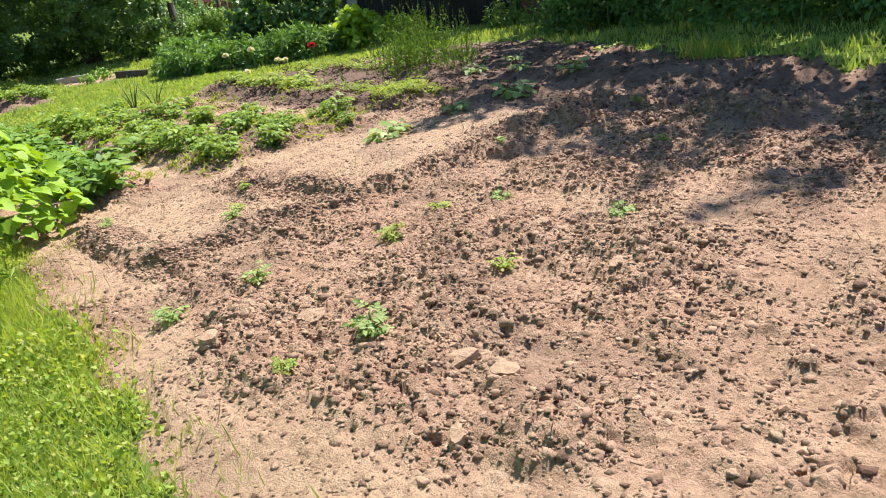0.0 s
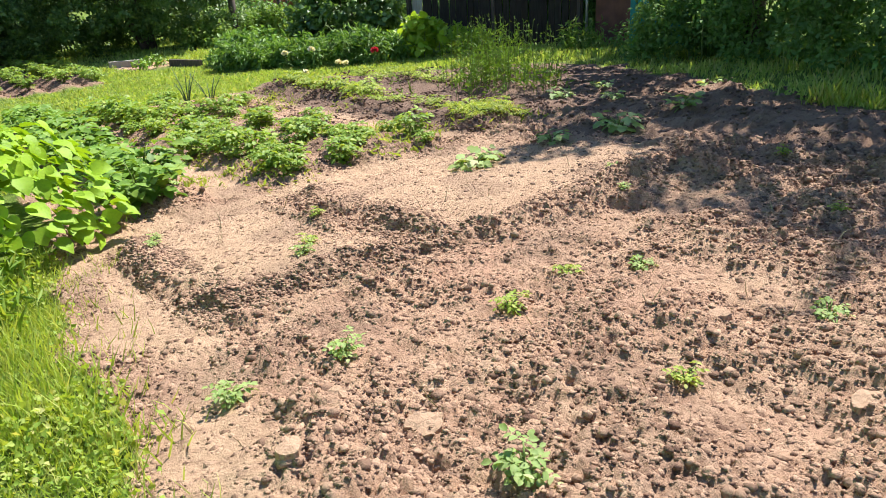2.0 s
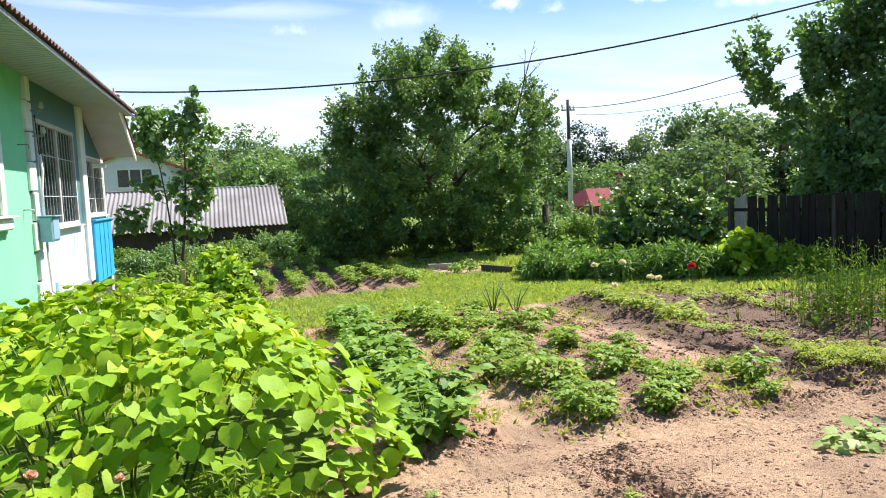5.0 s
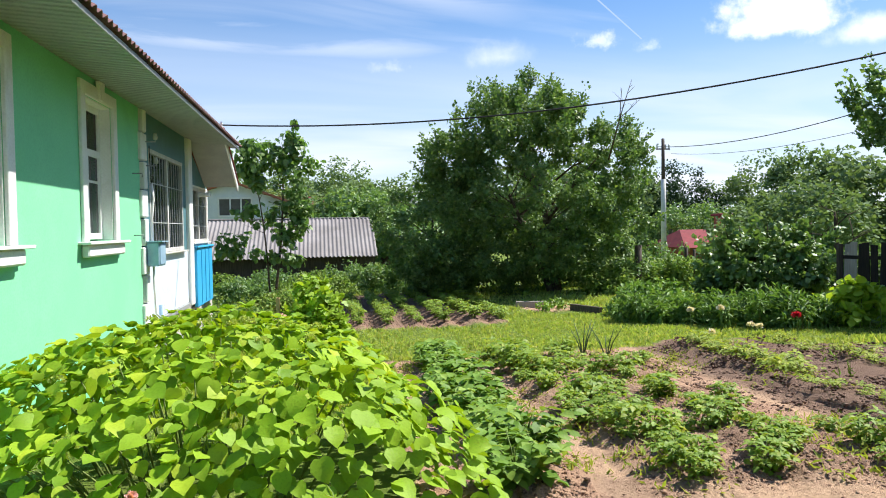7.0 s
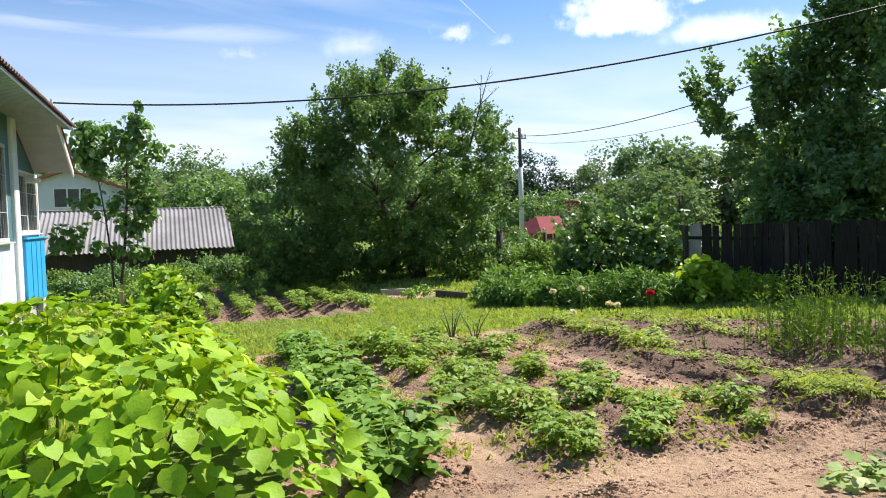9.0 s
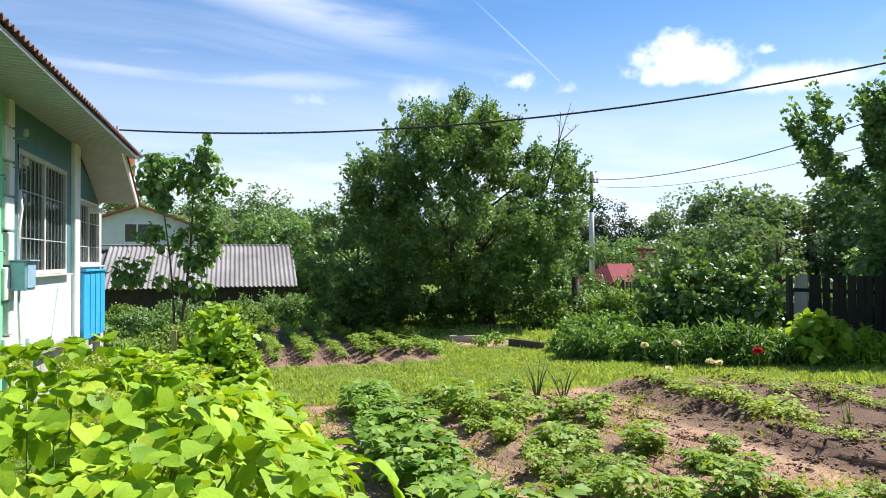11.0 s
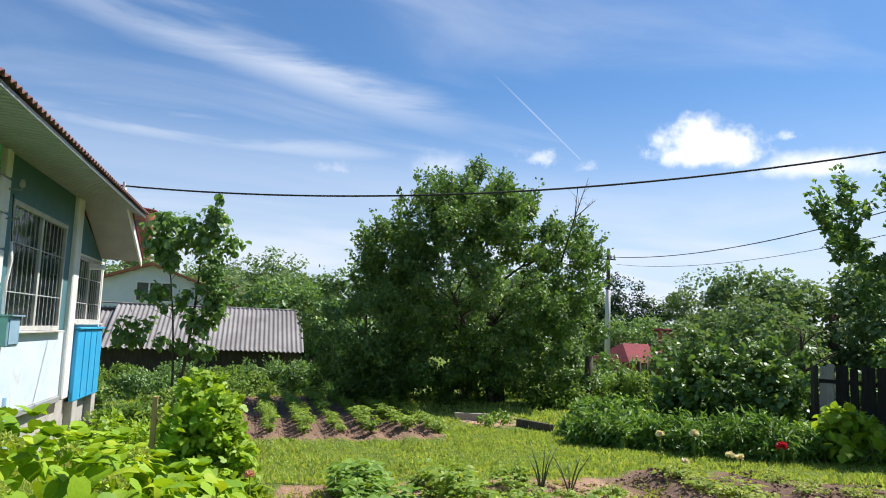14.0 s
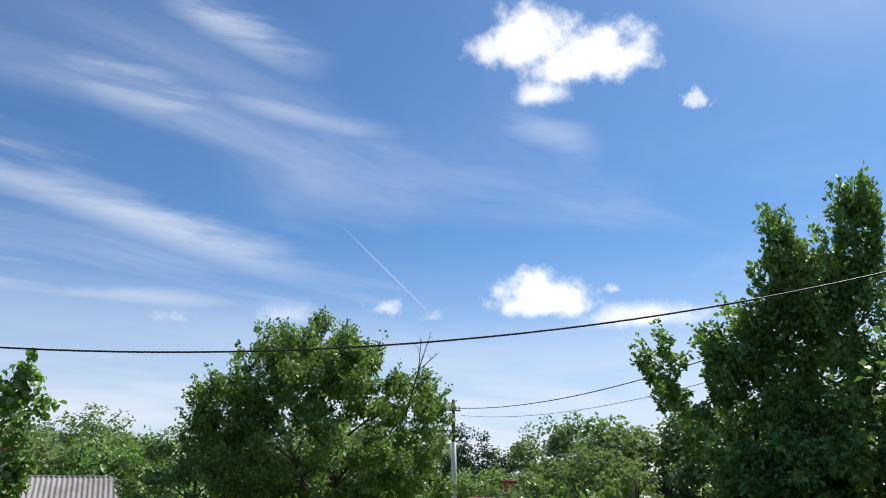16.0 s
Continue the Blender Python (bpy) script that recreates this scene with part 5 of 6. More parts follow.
# tall dark maples behind the fence
tree("maple_tree", "tall dense maple with pale upright shoots at its top", (16.8, 11.6, -0.4), (16.6, 11.5, 7.2),
     [(215, (17.0, 11.6, 3.4), (2.6, 2.8, 3.6), 0.4, 0.72), (50, (15.7, 11.9, 6.1), (1.05, 1.1, 1.25), 0.25, 0.42), (46, (16.2, 10.8, 7.3), (0.52, 0.55, 1.25), 0.14, 0.26), (42, (15.4, 12.1, 6.8), (0.46, 0.5, 1.2), 0.14, 0.24), (34, (14.6, 13.0, 4.9), (0.8, 0.9, 1.0), 0.22, 0.4), (70, (14.4, 11.0, 1.7), (1.5, 2.2, 1.2), 0.3, 0.5)],
     M_MAPLE, "kite", 0.15, 190, r0=0.22, limbs=12, reach=2.2)
tree("maple_tree", "bushy maple with a thin leaning sprig over the fence", (15.1, 13.4, -0.4), (14.9, 13.3, 3.6),
     [(130, (15.3, 13.2, 2.0), (1.6, 1.6, 2.2), 0.3, 0.54), (24, (12.8, 13.9, 4.3), (0.55, 0.5, 1.0), 0.1, 0.18), (34, (14.1, 13.3, 4.3), (0.5, 0.5, 1.0), 0.11, 0.2), (16, (13.3, 13.6, 3.1), (0.6, 0.5, 0.9), 0.16, 0.28)],
     M_MAPLE, "kite", 0.13, 180, r0=0.15, limbs=9, reach=1.5)
tree("maple_tree", "dark spreading maple that shades the dug soil", (11.2, 3.6, -0.1), (11.0, 3.4, 6.5),
     [(80, (11.2, 3.2, 5.0), (2.5, 2.6, 3.8), 0.3, 0.6), (60, (11.5, 4.6, 3.0), (2.0, 2.4, 1.7), 0.35, 0.6), (18, (9.4, 2.4, 6.6), (1.4, 1.4, 1.7), 0.3, 0.55)], M_MAPLE, "kite", 0.16, 110, r0=0.2, limbs=10, reach=2.2, sprigs=0.45)
tree("maple_tree", "dark spreading maple that shades the dug soil", (10.4, 0.0, 0.2), (10.2, 0.0, 6.4),
     [(64, (10.2, 0.0, 5.0), (2.4, 2.4, 3.9), 0.3, 0.6), (48, (10.4, 0.3, 2.8), (1.8, 2.2, 1.6), 0.35, 0.6), (14, (8.6, 0.2, 7.0), (1.2, 1.4, 1.7), 0.3, 0.55)], M_MAPLE, "kite", 0.16, 110, r0=0.2, limbs=10, reach=2.2, sprigs=0.45)
tree("maple_tree", "dark spreading maple that shades the dug soil", (9.8, -3.6, 0.3), (9.6, -3.6, 6.0),
     [(90, (9.6, -3.6, 4.9), (2.4, 2.4, 3.8), 0.3, 0.6), (34, (8.8, -1.9, 6.8), (1.9, 1.3, 1.4), 0.22, 0.42), (24, (8.2, -3.4, 6.6), (1.4, 1.2, 1.3), 0.22, 0.42)], M_MAPLE, "kite", 0.16, 110, r0=0.2, limbs=10, reach=2.2, sprigs=0.45)
tree("maple_tree", "dense young maple filling the gap behind the lilac", (13.2, 15.8, -0.4), (13.2, 15.8, 1.9),
     [(80, (14.2, 15.6, 0.1), (1.5, 1.5, 0.8), 0.28, 0.45)], M_MAPLE, "kite", 0.14, 110, r0=0.12, limbs=7, reach=1.4)
tree("maple_tree", "maple at the corner of the fence", (15.6, 6.6, -0.2), (15.6, 6.6, 6.0),
     [(120, (15.6, 6.6, 3.8), (2.2, 2.3, 3.4), 0.45, 0.8)], M_MAPLE, "kite", 0.17, 100, r0=0.2, limbs=9, reach=2.0)


def shrub(name, label, clumps, mat, shape, leaf, per, stems=6, droop=0.2, category="bush"):
    """A low shrub that stands on the ground: stems and foliage."""
    t = tagged(empty(name), label, category)
    C, R = [], []
    for n, c, rad, lo, hi in clumps:
        d = rand_dirs(n)
        d[:, 2] = np.abs(d[:, 2])
        c = np.array([c[0], c[1], zat(c[0], c[1]) + c[2]])
        C.append(c + d * (0.3 + 0.7 * RNG.random((n, 1)) ** 0.5) * np.asarray(rad))
        R.append(RNG.uniform(lo, hi, n))
    C, R = np.concatenate(C), np.concatenate(R)
    P, D, N = blob_leaves(C, R, per, 0.9, 0.3, droop)
    g = P[:, 2] > height(P[:, 0], P[:, 1]) + 0.02
    part("foliage", leaf_mesh("foliage", P[g], D[g], N[g], leaf * RNG.uniform(0.6, 1.25, g.sum()), shape, mat), None, t)
    bm = bmesh.new()
    for i in RNG.choice(len(C), min(stems, len(C)), replace=False):
        x, y = C[i][0] + RNG.uniform(-0.15, 0.15), C[i][1] + RNG.uniform(-0.15, 0.15)
        tube(bm, [(x, y, zat(x, y) - 0.03), (x * 0.5 + C[i][0] * 0.5, y * 0.5 + C[i][1] * 0.5, (zat(x, y) + C[i][2]) / 2), tuple(C[i])], [0.014, 0.01, 0.005], 4)
    part("stem", bm, M_STEM, t)
    return t


# peony border along the lawn
PEONIES = [(6.7, 13.5, 0.62), (7.3, 12.9, 0.55), (7.9, 12.3, 0.66), (8.6, 11.8, 0.7), (9.1, 11.3, 0.72)]
for x, y, hgt in PEONIES:
    tagged(shrub("peony", "leafy peony clump with dark glossy leaves beside the lawn", [(46, (x, y, 0.05), (0.75, 0.6, hgt), 0.14, 0.26)], M_PEONY, "lance", 0.17, 42, 14), group="peony border")
shrub("hydrangea", "broad pale green leafy shrub in the border", [(34, (9.9, 11.0, 0.1), (0.7, 0.55, 0.8), 0.16, 0.3)], M_CURRANT, "heart", 0.17, 26, 10)
shrub("peony", "leafy clump at the end of the border", [(30, (11.0, 10.5, 0.05), (0.75, 0.6, 0.55), 0.14, 0.26)], M_CURRANT, "lance", 0.17, 38, 10)
shrub("shrub", "low rounded dark bush beside the border", [(40, (7.4, 14.6, 0.05), (1.0, 0.7, 0.75), 0.18, 0.32)], M_PEONY, "oval", 0.12, 45, 10)


def flower(x, y, z, mat, size, label):
    f = tagged(empty("flower", x, y, z), label, "flower")
    n = 34
    d = rand_dirs(n)
    d[:, 2] = np.abs(d[:, 2])
    part("petals", leaf_mesh("petals", d * size * 0.12, d, rand_dirs(n), size * RNG.uniform(0.6, 1.0, n), "oval", mat, 1.6), None, f)
    g = zat(x, y)
    part("stem", tube(bmesh.new(), [(0, 0, 0), (0.02, 0.01, (g - z) * 0.5), (0, 0, g - z - 0.02)], [0.005, 0.006, 0.006], 5), M_STEM, f)


flower(8.3, 10.45, -0.09, M_PETALR, 0.10, "crimson double peony bloom")
for x, y, z in ((7.55, 10.75, -0.28), (7.7, 10.7, -0.31), (6.66, 11.37, -0.03), (7.2, 11.2, 0.0), (6.9, 11.0, -0.42)):
    flower(x, y, z, M_PETALW, 0.085, "white double peony bloom")

# hedge and dark shrubs along the shaded side
HEDGE = [(13.1, 12.4, 1.5, 0.9), (13.4, 10.8, 1.6, 0.9), (13.8, 9.3, 1.6, 0.9), (10.75, 4.5, 1.2, 1.15), (10.6, 2.9, 1.7, 1.3), (9.7, 1.2, 1.8, 1.3), (9.2, -0.5, 1.9, 1.3), (8.7, -2.2, 1.9, 1.3), (8.3, -3.9, 1.9, 1.3)]
for x, y, hgt, r in HEDGE:
    tagged(shrub("hedge_bush", "dark dense bush in the shade at the lawn's edge", [(90, (x, y, 0.1), (r, r, hgt), 0.22, 0.42)], M_HEDGE, "kite", 0.085, 100, 10), group="dark hedge")
shrub("shrub", "small pale-leaved shrub at the foot of the fence", [(24, (11.9, 7.9, 0.05), (0.6, 0.6, 0.55), 0.12, 0.25)], M_SCRUB, "lance", 0.15, 30, 8)

# rough growth below and beside the apple tree, before the shed and the fence
for x, y, r, hgt, m, lab in ((-0.6, 23.6, 1.6, 0.7, M_SCRUB, "tangle of weeds before the shed"), (-3.0, 22.5, 1.6, 0.7, M_MAPLE, "tangle of weeds before the shed"), (0.8, 25.5, 1.4, 1.0, M_APPLE, "dark bush beside the shed"), (2.2, 24.6, 1.4, 1.2, M_APPLE, "dark bush beside the shed"),
                             (9.5, 20.5, 1.1, 1.2, M_APPLE, "weedy scrub under the tree"), (10.6, 19.5, 0.9, 1.1, M_SCRUB, "weedy scrub under the tree"), (8.5, 19.8, 1.0, 0.7, M_SCRUB, "weedy scrub under the tree"), (5.0, 22.8, 2.0, 1.0, M_HEDGE, "shaded scrub under the tree"), (7.5, 23.5, 2.0, 1.2, M_HEDGE, "shaded scrub under the tree"), (-5.0, 20.5, 1.5, 0.7, M_SCRUB, "weeds beside the house"), (3.0, 24.0, 1.5, 1.2, M_HEDGE, "shaded scrub under the tree"), (11.5, 22.5, 1.8, 1.5, M_MAPLE, "scrub behind the old posts"),
                             (-4.6, 27.0, 1.5, 0.7, M_SCRUB, "tangle of weeds before the shed"), (-2.4, 27.2, 1.4, 0.75, M_MAPLE, "tangle of weeds before the shed"), (-0.4, 27.0, 1.3, 0.65, M_SCRUB, "tangle of weeds before the shed"), (1.3, 27.3, 1.2, 0.75, M_MAPLE, "tangle of weeds before the shed"), (-1.6, 19.4, 0.9, 0.45, M_SCRUB, "weeds beside the house"), (-2.3, 16.2, 0.7, 0.4, M_SCRUB, "weeds beside the house"), (-1.9, 12.9, 0.9, 0.5, M_CURRANT, "weeds beside the house")):
    shrub("shrub", lab, [(46, (x, y, 0.02), (r, r * 0.7, hgt), 0.2, 0.4)], m, "kite", 0.12, 60, 8)


def far_tree(x, y, w, hgt, base, mat, name="tree", label="rounded tree in the distant woods"):
    t = tagged(empty(name), label, "tree", group="distant woods")
    bm = bmesh.new()
    tube(bm, [(x, y, -1), (x, y, base + hgt * 0.6)], [w * 0.06, w * 0.03], 6)
    part("trunk", bm, M_BARK, t)
    c, r = crown_clumps(70, (x, y, base + hgt * 0.5), (w * 0.5, w * 0.45, hgt * 0.52), w * 0.09, w * 0.17)
    P, D, N = blob_leaves(c, r, 80, 0.8, 0.5, 0.2)
    part("crown", leaf_mesh("crown", P, D, N, w * 0.036 * RNG.uniform(0.6, 1.3, len(P)), "kite", mat, 1.5), None, t)


M_PINE = leafy("pine foliage", (0.025, 0.06, 0.03), (0.045, 0.09, 0.04), None, 0.15, 0.7, 0.15)
random.seed(5)
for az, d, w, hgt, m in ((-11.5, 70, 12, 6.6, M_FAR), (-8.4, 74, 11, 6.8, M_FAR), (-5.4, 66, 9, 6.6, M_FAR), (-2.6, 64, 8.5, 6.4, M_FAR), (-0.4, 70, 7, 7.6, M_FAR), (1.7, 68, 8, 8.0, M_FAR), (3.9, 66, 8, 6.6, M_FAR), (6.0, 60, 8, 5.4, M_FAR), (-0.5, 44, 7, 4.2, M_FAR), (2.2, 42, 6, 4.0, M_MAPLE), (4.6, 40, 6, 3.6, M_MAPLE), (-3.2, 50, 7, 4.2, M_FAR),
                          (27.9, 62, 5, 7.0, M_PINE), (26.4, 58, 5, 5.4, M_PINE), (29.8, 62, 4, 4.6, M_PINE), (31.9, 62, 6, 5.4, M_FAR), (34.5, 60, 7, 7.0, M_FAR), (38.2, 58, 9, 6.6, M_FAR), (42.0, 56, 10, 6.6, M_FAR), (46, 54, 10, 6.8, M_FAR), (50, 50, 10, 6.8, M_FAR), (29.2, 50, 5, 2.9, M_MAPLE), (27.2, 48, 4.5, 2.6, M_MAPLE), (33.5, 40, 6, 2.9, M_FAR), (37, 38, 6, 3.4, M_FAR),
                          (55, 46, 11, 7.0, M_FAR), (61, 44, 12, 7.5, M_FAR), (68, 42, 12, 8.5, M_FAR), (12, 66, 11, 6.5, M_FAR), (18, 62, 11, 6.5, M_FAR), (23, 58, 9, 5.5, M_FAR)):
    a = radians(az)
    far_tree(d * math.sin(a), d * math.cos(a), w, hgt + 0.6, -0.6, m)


# ---- the big-leaved shrub in front ----
def build_hydrangea():
    t = tagged(empty("hydrangea_bush"), "large mounded shrub with bright green heart-shaped leaves", "bush")
    lobes = [(-1.25, 3.65, 1.55, 1.75, 0.90, 2700), (-0.4, 2.5, 0.92, 0.68, 0.62, 720), (-2.2, 3.4, 1.0, 1.3, 0.72, 900)]
    P, D, N, S = [], [], [], []

    def dome(x, y):
        return max(zat(x, y) + 0.25 + (b[4] + 0.06) * math.sqrt(max(0.0, 1 - ((x - b[0]) / b[2]) ** 2 - ((y - b[1]) / b[3]) ** 2)) if ((x - b[0]) / b[2]) ** 2 + ((y - b[1]) / b[3]) ** 2 < 1 else -9 for b in lobes)
    for cx, cy, rx, ry, top, want in lobes:
        g0, n = zat(cx, cy), 0
        while n < want:
            d = rand_dirs(1)[0]
            if d[2] < -0.35:
                continue
            n += 1
            k = 1.0 if RNG.random() < 0.62 else RNG.uniform(0.72, 0.98)
            bump = 0.93 + 0.16 * float(vnoise(d[0] * 3 + 5, d[1] * 3 + d[2] * 2, 81))
            zc = max(d[2], -0.2)
            p = np.array([cx + d[0] * rx * k * bump * (1.0 + 0.10 * max(0.0, 0.5 - d[2])), cy + d[1] * ry * k * bump, g0 + 0.30 + (top + 0.06) * zc * k * bump + RNG.uniform(-0.05, 0.06)])
            if p[2] < zat(p[0], p[1]) + 0.12 or p[2] < dome(p[0], p[1]) - 0.3:
                continue
            out = np.array([d[0], d[1], 0.0])
            slope = out * 0.75 + np.array([0, 0, -0.34]) + rand_dirs(1)[0] * 0.5
            up = np.array([d[0] * 0.75, d[1] * 0.75, 0.62 + 0.5 * max(d[2], 0)]) + rand_dirs(1)[0] * 0.38
            P.append(p)
            D.append(unit(slope))
            N.append(unit(up))
            S.append(RNG.uniform(0.07, 0.14) * (0.85 if d[2] > 0.9 else 1))
    cx, cy, rx, ry, top = lobes[0][:5]
    g0 = zat(cx, cy)
    # upright leaf rosettes at the shoot tips
    for k in range(150):
        a, r = RNG.uniform(0, 6.28), math.sqrt(RNG.random()) * 0.97
        x, y = cx + math.cos(a) * r * rx, cy + math.sin(a) * r * ry
        z = g0 + 0.30 + (top + 0.06) * math.sqrt(max(0, 1 - r * r)) * 0.98 + RNG.uniform(0.0, 0.12)
        for j in range(5):
            b = j * 2.4 + a
            P.append(np.array([x, y, z]))
            D.append(unit(np.array([math.cos(b), math.sin(b), RNG.uniform(0.2, 1.0)])))
            N.append(unit(np.array([-math.cos(b) * 0.5, -math.sin(b) * 0.5, 1.0])))
            S.append(RNG.uniform(0.05, 0.10))
    P, D, N, S = np.array(P), np.array(D), np.array(N), np.array(S)
    # the leaves on the side where the path passes are single pieces
    score = P[:, 0] * 0.8 - P[:, 1] + P[:, 2] * 0.4
    order = np.argsort(-score)
    near, rest = order[:300], order[300:]
    part("foliage", leaf_mesh("foliage", P[rest], D[rest], N[rest], S[rest], "heart", M_VINE), None, t)
    shapes = [leaf_mesh("leaf", np.zeros((1, 3)), np.array([[0, 1, 0.0]]), np.array([[0, 0, 1.0]]), 1.0, "heart", M_VINE) for _ in range(8)]
    for i in near:
        d, u = Vector(D[i]), Vector(N[i])
        u = (u - d * u.dot(d)).normalized()
        x = d.cross(u)
        o = new("leaf", shapes[i % 8])
        o.parent = t
        s = S[i]
        o.matrix_basis = Matrix.Translation(P[i]) @ Matrix((x, d, u)).transposed().to_4x4() @ Matrix.Diagonal((s, s, s, 1))
    # pale green flower heads, still closed, among the top leaves
    for k in range(16):
        a, r = RNG.uniform(0, 6.28), math.sqrt(RNG.random()) * 0.75
        x, y = cx + math.cos(a) * r * rx, cy + math.sin(a) * r * ry
        c = np.array([x, y, dome(x, y) + RNG.uniform(0.06, 0.12)])
        d = rand_dirs(70)
        d[:, 2] = np.abs(d[:, 2]) * 0.9
        part("flower_bud", leaf_mesh("flower_bud", c + d * 0.035, d, rand_dirs(70), RNG.uniform(0.012, 0.024, 70), "kite", M_BUD, 1.6), None, t, "pale green closed flower head")
    bm = bmesh.new()
    for k in range(70):
        i = int(RNG.integers(len(P)))
        x, y = cx + (P[i][0] - cx) * 0.55, cy + (P[i][1] - cy) * 0.55
        tube(bm, [(x, y, zat(x, y) - 0.03), ((x + P[i][0]) / 2, (y + P[i][1]) / 2, (zat(x, y) + P[i][2]) / 2 + 0.1), tuple(P[i])], [0.01, 0.007, 0.004], 5)
    part("stem", bm, M_STEM, t)


build_hydrangea()


# ---- crops ----
def crop_plant(name, stems, hgt, spread, leaf, mat, shape="oval", leaflets=7):
    """Stems with feathered leaves, base at the origin."""
    t = empty(name)
    bm = bmesh.new()
    P, D, N, S = [], [], [], []
    for k in range(stems):
        a = k * 2.4 + RNG.uniform(-0.4, 0.4)
        r = spread * RNG.uniform(0.4, 1.0)
        tip = Vector((math.cos(a) * r, math.sin(a) * r, hgt * RNG.uniform(0.55, 1.0)))
        mid = Vector((tip.x * 0.4, tip.y * 0.4, tip.z * 0.7))
        tube(bm, [(tip.x * 0.08, tip.y * 0.08, -0.03), mid, tip], [0.006, 0.005, 0.003], 4)
        low = Vector((tip.x * 0.25, tip.y * 0.25, tip.z * 0.3))
        for q in range(4):
            b0 = low if q == 3 else mid.lerp(tip, q / 2.0)
            la = a + (q - 1) * 1.5 + RNG.uniform(-0.7, 0.7)
            ax = Vector((math.cos(la), math.sin(la), RNG.uniform(-0.15, 0.5))).normalized()
            side = Vector((-ax.y, ax.x, 0)).normalized()
            L = leaf * 1.9
            for j in range(leaflets):
                f = 0.35 + 0.65 * (j // 2) / max(1, leaflets // 2)
                sgn = 0 if j == leaflets - 1 else (-1 if j % 2 else 1)
                base = b0 + ax * L * min(f, 0.95) + Vector((0, 0, -0.3 * L * f * f))
                way = ax * (1.0 if sgn == 0 else 0.45) + side * sgn + Vector((0, 0, -0.25))
                P.append(base[:])
                D.append((way + Vector(rand_dirs(1)[0]) * 0.25)[:])
                N.append((Vector((0, 0, 1)) + Vector(rand_dirs(1)[0]) * 0.45)[:])
                S.append(leaf * RNG.uniform(0.7, 1.15))
    part("foliage", leaf_mesh("foliage", np.array(P), np.array(D), np.array(N), np.array(S), shape, mat), None, t)
    part("stem", bm, M_STEM, t)
    return t


def sow(protos, places, label, category, group, sink=0.02):
    """Stand copies of the first plants at places (x, y, scale)."""
    used = set()
    for i, (x, y, s) in enumerate(places):
        p = protos[i % len(protos)]
        m = pose(x, y, zat(x, y) - sink, RNG.uniform(-5, 5), RNG.uniform(-5, 5), RNG.uniform(0, 360))
        if p.name not in used:
            used.add(p.name)
            p.matrix_basis = m @ Matrix.Diagonal((s, s, s, 1))
            tagged(p, label, category, group)
        else:
            o = copy_thing(p, m)
            o.scale = (s, s, s)
            tagged(o, label, category, group)


potato = [crop_plant("potato_plant", RNG.integers(11, 15), 0.33, 0.17, 0.085, M_POTATO, "oval", 5) for _ in range(5)]
dark = [crop_plant("potato_plant", 13, 0.36, 0.2, 0.115, M_BEAN, "oval", 5) for _ in range(4)]
spots = []
for y in np.arange(2.75, 10.3, 0.4):
    spots.append((np.interp(y, [2.6, 9.6], [0.98, 1.36]) + RNG.uniform(-0.12, 0.12), y + RNG.uniform(-0.08, 0.08), RNG.uniform(0.65, 1.15)))
sow(dark, spots, "dark green potato plant in a full row", "plant", "dense potato row")
spots = [(2.5, 9.8, 0.75), (2.45, 9.1, 0.75), (2.35, 8.4, 0.76), (2.4, 7.8, 0.7), (2.6, 7.3, 0.63), (3.5, 9.8, 0.6), (3.35, 9.2, 0.5), (2.59, 6.17, 0.62), (2.0, 4.64, 0.45), (2.33, 4.51, 0.42), (2.33, 3.86, 0.57), (3.25, 7.62, 0.57), (3.6, 7.4, 0.6), (3.22, 5.56, 0.53), (3.2, 8.3, 0.5), (2.26, 2.93, 0.41), (3.0, 4.06, 0.5), (2.95, 3.17, 0.39), (2.63, 2.7, 0.45), (3.69, 3.0, 0.51), (3.9, 3.72, 0.3), (3.41, 3.45, 0.28), (4.3, 8.4, 0.4), (2.5, 5.4, 0.5), (2.9, 6.6, 0.4), (3.35, 4.8, 0.35), (3.6, 6.3, 0.4), (2.75, 5.0, 0.35)]
for y in np.arange(2.6, 9.8, 0.3):
    spots += [(np.interp(y, [2.5, 9.8], [2.25, 2.45]) + RNG.normal() * 0.2, y, RNG.uniform(0.2, 0.42)), (np.interp(y, [2.5, 9.8], [3.0, 3.5]) + RNG.normal() * 0.25, y, RNG.uniform(0.18, 0.4))]
sow(potato, [(x, y, wide / 0.62) for x, y, wide in spots], "leafy potato plant in the plot", "plant", "potato plants")
sow([crop_plant("potato_plant", 9, 0.27, 0.10, 0.06, M_POTATO, "oval", 5) for _ in range(3)], [(-0.2 + 0.66 * k + RNG.uniform(-0.05, 0.05) - 0.01 * (y - 15), y + RNG.uniform(-0.12, 0.12), RNG.uniform(0.7, 1.3)) for k in range(7) for y in np.arange(14.9 + 0.9 * (k == 0), 23.0, 0.45)], "small potato plant in the far field", "plant", "far potato field")
low = [crop_plant("bean_plant", 8, 0.16, 0.14, 0.065, M_WEED, "oval", 3) for _ in range(3)]
spots = [(np.interp(y, [2.6, 3.6, 4.7, 6.7, 9.6], [4.65, 4.8, 5.0, 5.4, 5.75]) + RNG.uniform(-0.14, 0.14), y, RNG.uniform(0.5, 0.95) * (0.8 if y < 6.0 else 1.5)) for y in np.arange(2.8, 9.7, 0.2)]
spots += [(np.interp(y, [4.5, 6.2, 9.8], [6.6, 6.9, 7.1]) + RNG.uniform(-0.2, 0.2), y, RNG.uniform(0.4, 0.9)) for y in np.arange(5.2, 9.6, 0.2)]
sow(low, spots, "low yellow-green seedling on a raised ridge", "plant", "ridge seedlings")
